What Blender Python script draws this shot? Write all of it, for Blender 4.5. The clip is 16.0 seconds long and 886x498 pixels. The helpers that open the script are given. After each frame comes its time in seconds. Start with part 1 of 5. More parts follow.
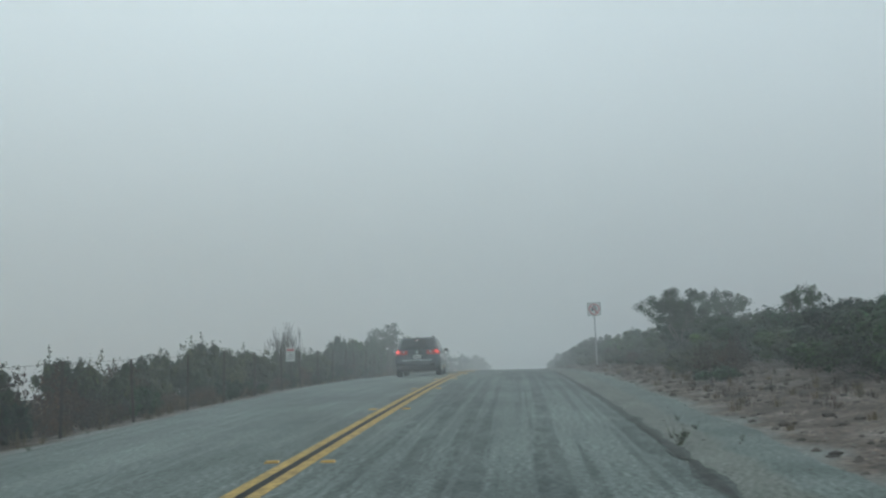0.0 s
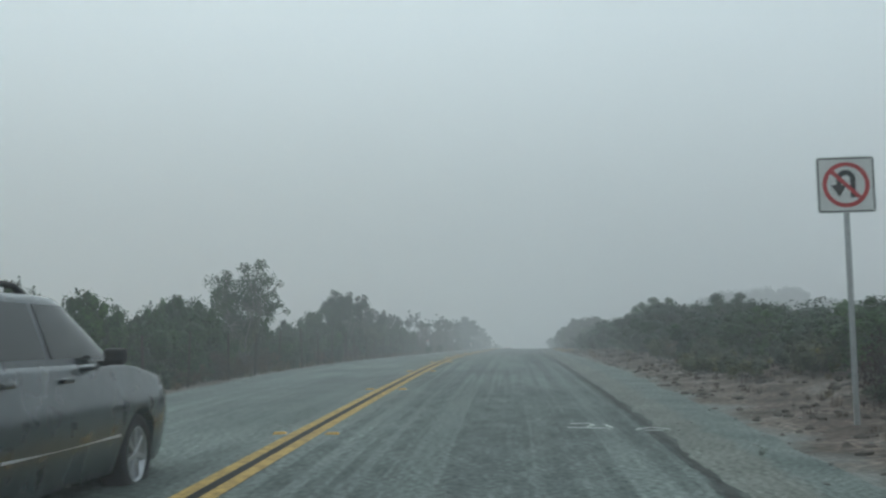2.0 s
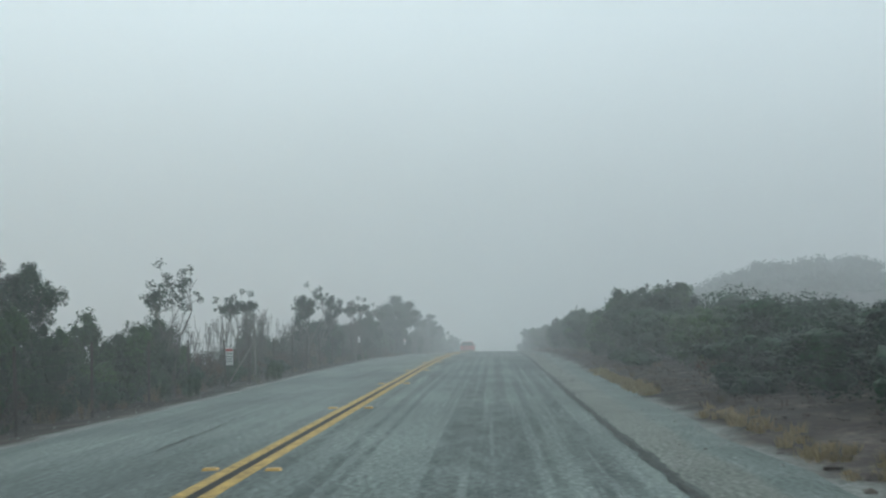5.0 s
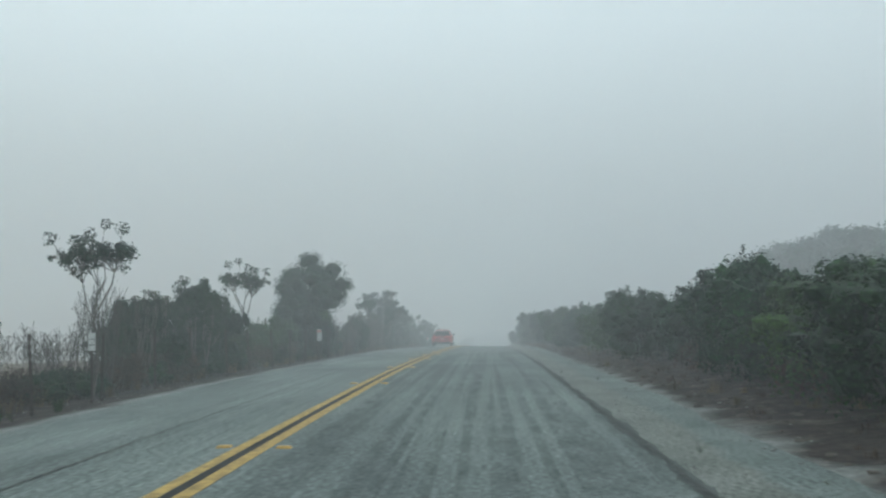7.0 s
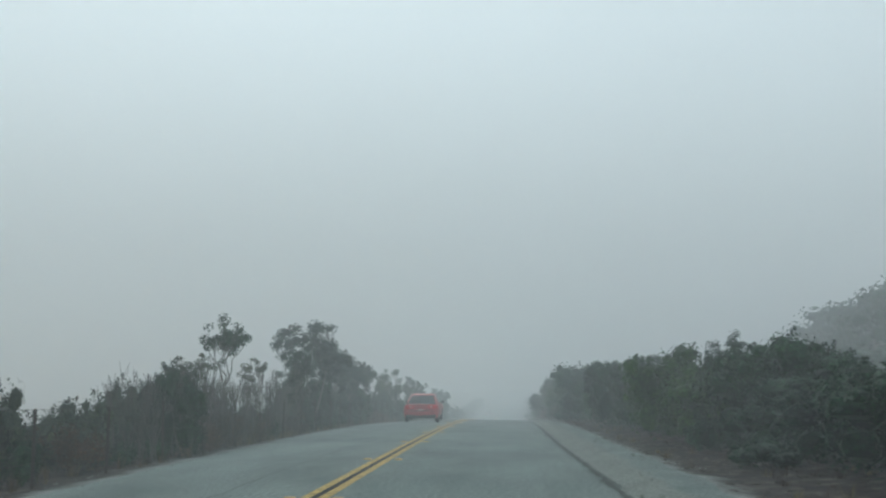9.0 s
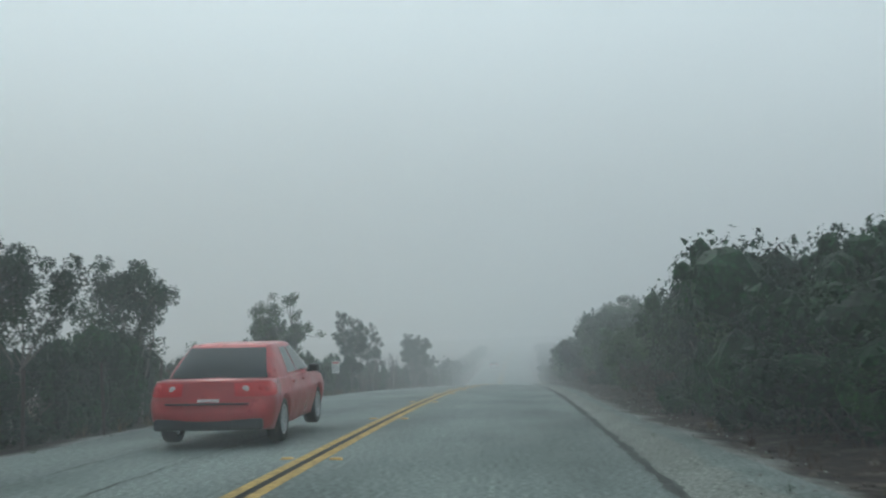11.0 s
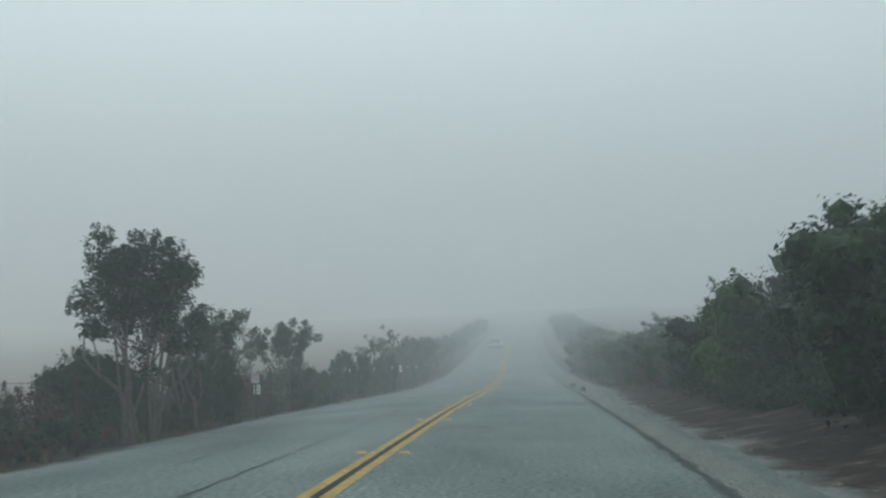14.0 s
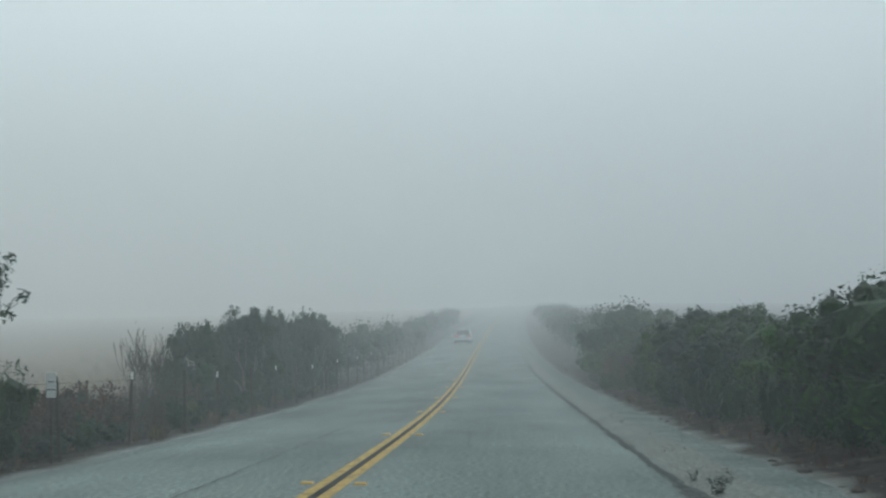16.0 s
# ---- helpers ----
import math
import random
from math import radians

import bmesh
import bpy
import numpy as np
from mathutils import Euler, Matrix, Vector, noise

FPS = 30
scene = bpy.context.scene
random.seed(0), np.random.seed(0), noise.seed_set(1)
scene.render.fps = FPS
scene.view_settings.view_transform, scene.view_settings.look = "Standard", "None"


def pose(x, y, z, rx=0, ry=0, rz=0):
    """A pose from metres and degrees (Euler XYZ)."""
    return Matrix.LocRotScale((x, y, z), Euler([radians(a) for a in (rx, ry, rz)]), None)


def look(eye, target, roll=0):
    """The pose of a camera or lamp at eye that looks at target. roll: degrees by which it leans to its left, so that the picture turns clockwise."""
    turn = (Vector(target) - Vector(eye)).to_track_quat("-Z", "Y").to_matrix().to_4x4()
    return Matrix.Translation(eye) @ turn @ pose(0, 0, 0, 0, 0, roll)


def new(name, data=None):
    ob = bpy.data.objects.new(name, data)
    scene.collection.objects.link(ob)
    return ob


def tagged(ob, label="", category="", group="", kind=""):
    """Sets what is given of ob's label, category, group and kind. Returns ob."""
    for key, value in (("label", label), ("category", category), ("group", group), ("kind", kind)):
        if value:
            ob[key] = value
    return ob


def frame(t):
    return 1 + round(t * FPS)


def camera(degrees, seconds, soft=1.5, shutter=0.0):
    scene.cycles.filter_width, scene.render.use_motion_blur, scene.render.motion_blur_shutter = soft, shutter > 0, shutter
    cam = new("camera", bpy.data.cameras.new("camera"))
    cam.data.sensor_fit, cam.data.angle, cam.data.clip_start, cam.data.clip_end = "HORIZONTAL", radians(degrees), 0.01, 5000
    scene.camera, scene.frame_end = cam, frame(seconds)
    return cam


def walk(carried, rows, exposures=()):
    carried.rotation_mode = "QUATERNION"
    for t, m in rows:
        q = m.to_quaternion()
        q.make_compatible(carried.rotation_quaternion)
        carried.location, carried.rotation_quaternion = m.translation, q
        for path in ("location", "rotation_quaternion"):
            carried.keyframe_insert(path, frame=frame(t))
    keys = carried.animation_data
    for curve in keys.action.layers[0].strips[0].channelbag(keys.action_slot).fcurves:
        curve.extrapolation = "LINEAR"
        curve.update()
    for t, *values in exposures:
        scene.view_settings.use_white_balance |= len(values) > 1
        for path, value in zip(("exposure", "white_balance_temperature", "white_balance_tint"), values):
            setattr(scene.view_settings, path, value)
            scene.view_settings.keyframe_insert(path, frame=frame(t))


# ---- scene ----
# the camera's way: a car in the right-hand lane, the phone held up behind the windscreen
PATH = [
    (0.0, look((2.24, 0.01, 1.21), (-5.35, 98.90, 13.95), -2.16)),
    (0.5, look((2.15, 9.05, 1.65), (-5.51, 107.85, 15.09), -1.86)),
    (1.0, look((2.16, 18.04, 2.05), (-4.12, 117.19, 13.45), -1.39)),
    (1.5, look((2.07, 26.99, 2.41), (-5.50, 126.20, 12.33), -0.34)),
    (2.0, look((1.82, 35.87, 2.69), (-6.04, 135.18, 11.39), -0.98)),
    (2.5, look((1.59, 44.72, 2.90), (-6.78, 144.13, 9.87), 0.10)),
    (3.0, look((1.49, 53.55, 3.06), (-5.62, 153.05, 9.99), -0.31)),
    (5.5, look((0.99, 97.83, 3.22), (-3.13, 197.46, 10.64), -1.43)),
    (6.0, look((0.96, 106.80, 3.19), (-3.90, 206.51, 9.12), -1.45)),
    (6.5, look((1.04, 115.84, 3.17), (-3.83, 215.55, 8.95), -1.34)),
    (7.0, look((1.07, 124.94, 3.16), (-1.75, 224.74, 8.86), -0.85)),
    (7.5, look((1.18, 134.10, 3.11), (-3.24, 233.73, 10.47), -1.18)),
    (8.0, look((1.24, 143.31, 3.03), (-2.82, 242.81, 12.13), -1.65)),
    (8.5, look((1.39, 152.56, 2.89), (-3.13, 252.05, 11.87), -1.16)),
    (9.0, look((1.48, 161.84, 2.70), (-2.37, 261.14, 13.88), -0.44)),
    (9.5, look((1.62, 171.15, 2.48), (-2.29, 270.70, 11.04), -0.84)),
    (9.7, look((1.74, 174.88, 2.39), (-2.62, 274.56, 9.03), -0.63)),
    (12.0, look((2.27, 218.22, 1.09), (-2.51, 317.91, 7.41), -1.64)),
    (12.5, look((2.44, 227.78, 0.69), (-3.45, 327.26, 9.08), -1.14)),
    (13.0, look((2.64, 237.40, 0.21), (-3.66, 337.04, 5.90), -0.86)),
    (13.5, look((2.84, 247.07, -0.33), (-2.66, 346.64, 7.10), -1.16)),
    (14.0, look((2.97, 256.80, -0.91), (-2.10, 356.58, 3.38), -1.61)),
    (14.5, look((3.16, 266.59, -1.50), (0.84, 366.56, -1.61), -1.85)),
    (15.0, look((3.44, 276.44, -2.12), (0.21, 376.27, 2.80), -1.36)),
    (15.2, look((3.56, 280.40, -2.37), (0.73, 380.30, 1.01), -1.20)),
    (15.5, look((3.74, 286.35, -2.77), (1.04, 386.28, -0.16), -0.75)),
    (16.0, look((4.04, 296.33, -3.45), (0.71, 396.19, 0.72), -0.77)),
]
cam = camera(45.6, 16.0, soft=2.2, shutter=0.1)
walk(cam, PATH, exposures=[(0, 0.55, 5985, -5), (1.5, 0.58, 5985, -5), (2.5, 0.69, 5985, -5), (3, 0.80, 5985, -5), (6, 0.80, 5985, -5), (8, 0.85, 5985, -5), (9, 0.72, 5985, -5), (12, 0.74, 5985, -5), (12.5, 0.72, 5985, -5), (13, 0.71, 5985, -5), (13.5, 0.77, 5985, -5), (14, 0.74, 5985, -5), (14.5, 0.94, 5985, -5), (15, 0.83, 5985, -5), (15.5, 0.81, 5985, -5), (16, 0.80, 5985, -5)])

# ---- light: thick morning fog under an overcast sky ----
world = bpy.data.worlds.new("overcast")
scene.world = world
world.use_nodes = True
wn = world.node_tree.nodes
wl = world.node_tree.links
sky = wn.new("ShaderNodeTexSky")
sky.sky_type = "NISHITA"
sky.sun_disc = False
sky.sun_elevation = radians(48)
sky.sun_rotation = radians(345)
veil = wn.new("ShaderNodeHueSaturation")
veil.inputs["Saturation"].default_value = 0.3
wl.new(sky.outputs[0], veil.inputs["Color"])
wl.new(veil.outputs[0], wn["Background"].inputs["Color"])
wn["Background"].inputs["Strength"].default_value = 0.15
sun_data = bpy.data.lights.new("sun", "SUN")
sun_data.energy = 0.6
sun_data.angle = radians(30)
sun_data.color = (1.0, 0.97, 0.93)
sun = new("sun", sun_data)
sun_from = Vector((-math.sin(radians(15)) * math.cos(radians(48)), math.cos(radians(15)) * math.cos(radians(48)), math.sin(radians(48))))
sun.matrix_world = look(sun_from * 90, (0, 0, 0))
FOG_DENSITY = 0.0075
FOG_TOP = 86.0
scene.cycles.volume_bounces = 8

# the road's heading in degrees and its slope, every 12 m from 10 m behind the start
HEADING = [-0.00, -0.26, -0.50, -0.77, -0.94, -0.98, -0.96, -0.74, -0.40, -0.10, 0.14, 0.31, 0.52, 0.66, 0.71, 0.77, 0.74, 0.86, 1.07, 1.21, 1.28, 1.33, 1.40, 1.46, 1.52, 1.77, 1.75, 1.37, 0.94, 0.70, 0.69, 0.82, 1.03, 1.27, 1.48, 1.68, 1.87, 2.04, 2.21, 2.37, 2.54]
SLOPE = [0.050, 0.049, 0.046, 0.037, 0.026, 0.018, 0.012, 0.003, -0.003, -0.004, -0.002, -0.001, -0.007, -0.013, -0.021, -0.024, -0.025, -0.028, -0.032, -0.038, -0.047, -0.056, -0.060, -0.061, -0.064, -0.069, -0.071, -0.064, -0.053, -0.043, -0.034, -0.026, -0.019, -0.012, -0.006, -0.000, 0.005, 0.010, 0.014, 0.019, 0.023]
# ---- the road's line ----
ST = np.arange(-80.0, 700.0, 1.0)
KNOTS = -10.0 + 12.0 * np.arange(len(HEADING))
HD = np.radians(np.interp(ST, KNOTS, HEADING))
GR = np.interp(ST, KNOTS, [min(g, 0.0) if k > 30 else g for k, g in enumerate(SLOPE)])
RX, RY, RZ = np.cumsum(np.sin(HD)), np.cumsum(np.cos(HD)), np.cumsum(GR)
K0 = int(np.argmin(abs(ST)))
RX, RY, RZ = RX - RX[K0], RY - RY[K0], RZ - RZ[K0]


def heading(s):
    return float(np.interp(s, ST, HD))


def smooth(a, b, x):
    t = min(1.0, max(0.0, (x - a) / (b - a)))
    return t * t * (3 - 2 * t)


def profile(s, u):
    """Height of the land over the road's crown, u metres to the right of the centre line."""
    a = abs(u)
    if -4.3 <= u <= 4.9:
        dike = (0.02 + 0.11 * smooth(160, 175, s)) * smooth(3.8, 4.25, u) if u > 3.72 else 0.0
        return -0.02 * a - 0.03 * smooth(3.7, 4.1, -u) + dike
    if u > 0:
        bank = 0.10 + 0.16 * smooth(215, 260, s) * (1 - smooth(335, 370, s))
        h = -0.10 + 0.10 * smooth(160, 175, s) * (1 - smooth(4.9, 5.6, u)) + bank * max(0, min(u, 8.5) - 4.9) + 0.06 * (1 - smooth(262, 300, s)) * max(0, min(u, 50) - 8.5) * smooth(8.5, 12, u)
        h += 7.0 * smooth(22, 37, u) * smooth(185, 240, s) * (1 - smooth(258, 300, s))
    else:
        h = -0.12 - 0.10 * max(0, min(a, 7.5) - 4.5) - 0.02 * max(0, min(a, 60) - 7.5)
    h -= 0.012 * max(0.0, min(a, 260.0) - 60.0)
    lump = noise.noise(Vector((s * 0.35, u * 0.35, 3.0))) * 0.10 + noise.noise(Vector((s * 1.3, u * 1.3, 8.0))) * 0.035
    return h + lump * smooth(4.5, 6.5, a)


def at(s, u, dz=0.0):
    """A place beside the road: s along it, u to the right, dz above the land."""
    x, y, z, a = (float(np.interp(s, ST, v)) for v in (RX, RY, RZ, HD))
    return Vector((x + u * math.cos(a), y - u * math.sin(a), z + profile(s, u) + dz))


def stand(s, u, turn=0.0, dz=0.0, scale=1.0, lean=0.0):
    """A pose on the land, turned with the road."""
    return Matrix.Translation(at(s, u, dz)) @ Matrix.Rotation(-heading(s) + radians(turn), 4, "Z") @ Matrix.Rotation(radians(lean), 4, "Y") @ Matrix.Scale(scale, 4)


LEFT_EDGE = ((0, -4.45), (60, -4.35), (80, -4.1), (100, -3.75), (112, -3.6), (160, -3.65), (178, -4.1), (200, -4.4), (232, -4.6), (262, -4.65), (275, -4.4), (300, -4.3), (315, -4.25), (400, -4.3))


def left_edge(s):
    """Where the asphalt ends on the oncoming side."""
    return float(np.interp(s, [k[0] for k in LEFT_EDGE], [k[1] for k in LEFT_EDGE]))


def narrow(s, u):
    """Where the shoulder is narrower, the bank stands closer to the lane."""
    if u < -3.0:
        return u + (left_edge(s) + 4.35) * smooth(3.0, 4.35, -u) * (1 - smooth(5.2, 7.5, -u))
    if u <= 3.72:
        return u
    k = 0.6 * smooth(205, 225, s) * (1 - smooth(282, 298, s))
    ragged = 0.16 * noise.noise(Vector((s * 0.45, 1.7, 4.0))) + 0.10 * noise.noise(Vector((s * 1.7, 2.7, 4.0)))
    return u - k * smooth(3.72, 4.94, u) * (1 - smooth(5.5, 10, u)) + ragged * smooth(4.4, 4.94, u) * (1 - smooth(5.5, 7, u))


def land(s, u, dz=0.0):
    q = at(s, narrow(s, u))
    q.z = float(np.interp(s, ST, RZ)) + profile(s, u) + dz
    return q


# ---- materials ----
def material(name, rough=0.8, metal=0.0, color=(0.5, 0.5, 0.5)):
    m = bpy.data.materials.new(name)
    m.use_nodes = True
    b = m.node_tree.nodes["Principled BSDF"]
    b.inputs["Roughness"].default_value = rough
    b.inputs["Metallic"].default_value = metal
    b.inputs["Base Color"].default_value = (*color, 1)
    return m, m.node_tree.nodes, m.node_tree.links, b


def noise_node(n, l, scale, detail=4.0, rough=0.6, stretch=None, coords="Object"):
    tc = n.new("ShaderNodeTexCoord")
    t = n.new("ShaderNodeTexNoise")
    t.inputs["Scale"].default_value = scale
    t.inputs["Detail"].default_value = detail
    t.inputs["Roughness"].default_value = rough
    if stretch:
        mp = n.new("ShaderNodeMapping")
        mp.inputs["Scale"].default_value = stretch
        l.new(tc.outputs[coords], mp.inputs[0])
        l.new(mp.outputs[0], t.inputs["Vector"])
    else:
        l.new(tc.outputs[coords], t.inputs["Vector"])
    return t


def ramp(n, l, src, stops):
    r = n.new("ShaderNodeValToRGB")
    e = r.color_ramp.elements
    e[0].position, e[0].color = stops[0][0], (*stops[0][1], 1)
    e[1].position, e[1].color = stops[-1][0], (*stops[-1][1], 1)
    for pos, col in stops[1:-1]:
        x = e.new(pos)
        x.color = (*col, 1)
    l.new(src, r.inputs[0])
    return r


def mix(n, l, fac, a, b, mode="MIX"):
    m = n.new("ShaderNodeMix")
    m.data_type = "RGBA"
    m.blend_type = mode
    for sock, v in ((m.inputs["Factor"], fac), (m.inputs["A"], a), (m.inputs["B"], b)):
        if hasattr(v, "is_output"):
            l.new(v, sock)
        else:
            sock.default_value = v if isinstance(v, float) else (*v, 1)
    return m.outputs["Result"]


def bump(n, l, b, src, strength=0.4, dist=0.02):
    k = n.new("ShaderNodeBump")
    k.inputs["Strength"].default_value = strength
    k.inputs["Distance"].default_value = dist
    l.new(src, k.inputs["Height"])
    l.new(k.outputs[0], b.inputs["Normal"])


def plain(name, color, rough=0.6, metal=0.0, vary=0.15, scale=6.0, grain=0.0, gloss=0.5):
    m, n, l, b = material(name, rough, metal)
    b.inputs["Specular IOR Level"].default_value = gloss
    t = noise_node(n, l, scale, 5)
    lo, hi = tuple(c * (1 - vary) for c in color), tuple(min(1, c * (1 + vary)) for c in color)
    l.new(ramp(n, l, t.outputs[0], [(0.3, lo), (0.7, hi)]).outputs[0], b.inputs["Base Color"])
    if grain:
        bump(n, l, b, noise_node(n, l, scale * 12, 3).outputs[0], grain, 0.01)
    return m


def foliage(name, dark, light, rough=0.55):
    m, n, l, b = material(name, rough)
    g = n.new("ShaderNodeNewGeometry")
    o = n.new("ShaderNodeObjectInfo")
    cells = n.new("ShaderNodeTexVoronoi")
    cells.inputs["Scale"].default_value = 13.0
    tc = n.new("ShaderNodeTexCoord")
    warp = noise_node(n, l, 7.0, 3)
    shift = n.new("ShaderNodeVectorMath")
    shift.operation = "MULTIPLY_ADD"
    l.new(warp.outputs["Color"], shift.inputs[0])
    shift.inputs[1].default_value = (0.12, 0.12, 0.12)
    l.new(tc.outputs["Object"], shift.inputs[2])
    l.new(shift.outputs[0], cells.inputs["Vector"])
    one = n.new("ShaderNodeSeparateColor")
    l.new(cells.outputs["Color"], one.inputs[0])
    both = n.new("ShaderNodeMath")
    both.operation = "MULTIPLY_ADD"
    l.new(g.outputs["Random Per Island"], both.inputs[0])
    both.inputs[1].default_value = 0.45
    half = n.new("ShaderNodeMath")
    half.operation = "MULTIPLY"
    half.inputs[1].default_value = 0.55
    l.new(one.outputs[0], half.inputs[0])
    l.new(half.outputs[0], both.inputs[2])
    # cell edges darkened: the shade between leaves is put into the colour
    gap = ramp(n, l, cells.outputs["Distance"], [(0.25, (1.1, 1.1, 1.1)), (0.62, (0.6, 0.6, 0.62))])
    leaf = ramp(n, l, both.outputs[0], [(0.0, dark), (0.75, light), (1.0, tuple(c * 1.35 for c in light))])
    t = noise_node(n, l, 0.9, 3)
    patch = ramp(n, l, t.outputs[0], [(0.32, (0.5, 0.56, 0.60)), (0.5, (0.95, 0.97, 0.95)), (0.68, (1.7, 1.5, 1.0))])
    c = mix(n, l, 1.0, leaf.outputs[0], patch.outputs[0], "MULTIPLY")
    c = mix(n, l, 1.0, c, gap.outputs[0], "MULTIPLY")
    tone = ramp(n, l, o.outputs["Random"], [(0.0, (0.66, 0.74, 0.82)), (1.0, (1.45, 1.25, 0.95))])
    c = mix(n, l, 1.0, c, tone.outputs[0], "MULTIPLY")
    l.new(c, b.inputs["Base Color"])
    b.inputs["Specular IOR Level"].default_value = 0.12
    return m


# asphalt: pale worn chip seal with darker wheel streaks along the lanes (U runs across the road, V along it, in metres)
def asphalt_material():
    m, n, l, b = material("worn_asphalt", 0.85)
    b.inputs["Specular IOR Level"].default_value = 0.2
    uv = n.new("ShaderNodeUVMap")
    sep = n.new("ShaderNodeSeparateXYZ")
    l.new(uv.outputs[0], sep.inputs[0])

    def tex(scale, stretch, detail=4.0):
        mp = n.new("ShaderNodeMapping")
        mp.inputs["Scale"].default_value = stretch
        l.new(uv.outputs[0], mp.inputs[0])
        t = n.new("ShaderNodeTexNoise")
        t.inputs["Scale"].default_value = scale
        t.inputs["Detail"].default_value = detail
        l.new(mp.outputs[0], t.inputs["Vector"])
        return t.outputs[0]

    base = ramp(n, l, tex(0.5, (1, 0.4, 1)), [(0.3, (0.101, 0.122, 0.115)), (0.7, (0.201, 0.233, 0.218))]).outputs[0]
    chips = ramp(n, l, tex(17.0, (1, 1, 1), 3), [(0.3, (0.4, 0.4, 0.4)), (0.5, (1, 1, 1)), (0.72, (1.85, 1.85, 1.8))]).outputs[0]
    c = mix(n, l, 1.0, base, chips, "MULTIPLY")
    streak = ramp(n, l, tex(1.0, (4.8, 0.035, 1), 3), [(0.46, (0, 0, 0)), (0.54, (1, 1, 1))]).outputs[0]
    fine = ramp(n, l, tex(1.0, (19.0, 0.12, 1), 2), [(0.42, (0, 0, 0)), (0.60, (0.7, 0.7, 0.7))]).outputs[0]
    streak = mix(n, l, 0.25, streak, fine)
    breaks = ramp(n, l, tex(2.6, (1.6, 0.55, 1), 7), [(0.30, (0.15, 0.15, 0.15)), (0.66, (1, 1, 1))]).outputs[0]
    # the old seal with its streaks ends about 160 m along; a smoother one follows
    old = n.new("ShaderNodeMapRange")
    l.new(sep.outputs[1], old.inputs["Value"])
    old.inputs["From Min"].default_value, old.inputs["From Max"].default_value = 173.2, 171.8
    old.inputs["To Min"].default_value, old.inputs["To Max"].default_value = 0.18, 1.0
    worn = old.outputs[0]
    f = mix(n, l, 1.0, streak, breaks, "MULTIPLY")
    f = mix(n, l, 1.0, f, worn, "MULTIPLY")
    lane = n.new("ShaderNodeMapRange")
    l.new(sep.outputs[0], lane.inputs["Value"])
    lane.inputs["From Min"].default_value, lane.inputs["From Max"].default_value = -0.6, 0.5
    lane.inputs["To Min"].default_value, lane.inputs["To Max"].default_value = 0.5, 1.0
    f = mix(n, l, 1.0, f, lane.outputs[0], "MULTIPLY")
    c = mix(n, l, f, c, mix(n, l, 1.0, c, (0.32, 0.34, 0.35), "MULTIPLY"))
    l.new(c, b.inputs["Base Color"])
    bump(n, l, b, tex(40.0, (1, 1, 1), 2), 0.5, 0.01)
    return m


def ground_material():
    m, n, l, b = material("verge_earth", 0.95)
    b.inputs["Specular IOR Level"].default_value = 0.1
    uv = n.new("ShaderNodeUVMap")
    sep = n.new("ShaderNodeSeparateXYZ")
    l.new(uv.outputs[0], sep.inputs[0])

    def tex(scale, detail=5.0):
        t = n.new("ShaderNodeTexNoise")
        t.inputs["Scale"].default_value = scale
        t.inputs["Detail"].default_value = detail
        l.new(uv.outputs[0], t.inputs["Vector"])
        return t.outputs[0]

    earth = ramp(n, l, tex(1.8, 9.0), [(0.34, (0.018, 0.015, 0.013)), (0.54, (0.042, 0.032, 0.027)), (0.70, (0.13, 0.110, 0.095))]).outputs[0]
    gravel = ramp(n, l, tex(14.0, 3), [(0.3, (0.14, 0.15, 0.14)), (0.7, (0.30, 0.31, 0.29))]).outputs[0]
    clods = ramp(n, l, tex(11.0, 4), [(0.32, (0.45, 0.43, 0.42)), (0.5, (0.95, 0.95, 0.95)), (0.66, (1.7, 1.62, 1.55))]).outputs[0]
    earth = mix(n, l, 1.0, earth, clods, "MULTIPLY")
    # paler stony soil near the road sign
    soil = ramp(n, l, tex(1.1, 8.0), [(0.32, (0.060, 0.047, 0.038)), (0.5, (0.135, 0.110, 0.092)), (0.68, (0.23, 0.205, 0.18))]).outputs[0]
    soil = mix(n, l, 1.0, soil, clods, "MULTIPLY")
    along = n.new("ShaderNodeMapRange")
    l.new(sep.outputs[1], along.inputs["Value"])
    along.inputs["From Min"].default_value, along.inputs["From Max"].default_value = 108.0, 78.0
    earth = mix(n, l, along.outputs[0], earth, soil)
    straw = ramp(n, l, tex(2.5), [(0.3, (0.085, 0.062, 0.032)), (0.7, (0.20, 0.145, 0.072))]).outputs[0]
    wob = n.new("ShaderNodeMath")
    wob.operation = "MULTIPLY_ADD"
    l.new(tex(0.8), wob.inputs[0])
    wob.inputs[1].default_value = 1.4
    l.new(sep.outputs[0], wob.inputs[2])
    gr = n.new("ShaderNodeMapRange")
    l.new(wob.outputs[0], gr.inputs["Value"])
    gr.inputs["From Min"].default_value, gr.inputs["From Max"].default_value = 5.5, 5.9
    gl = n.new("ShaderNodeMapRange")
    l.new(wob.outputs[0], gl.inputs["Value"])
    gl.inputs["From Min"].default_value, gl.inputs["From Max"].default_value = -3.7, -4.1
    far = n.new("ShaderNodeMapRange")
    l.new(wob.outputs[0], far.inputs["Value"])
    far.inputs["From Min"].default_value, far.inputs["From Max"].default_value = -6.0, -9.0
    c = mix(n, l, gr.outputs[0], gravel, earth)
    c = mix(n, l, gl.outputs[0], c, earth)
    c = mix(n, l, far.outputs[0], c, straw)
    l.new(c, b.inputs["Base Color"])
    bump(n, l, b, tex(5.0, 8.0), 0.9, 0.12)
    return m


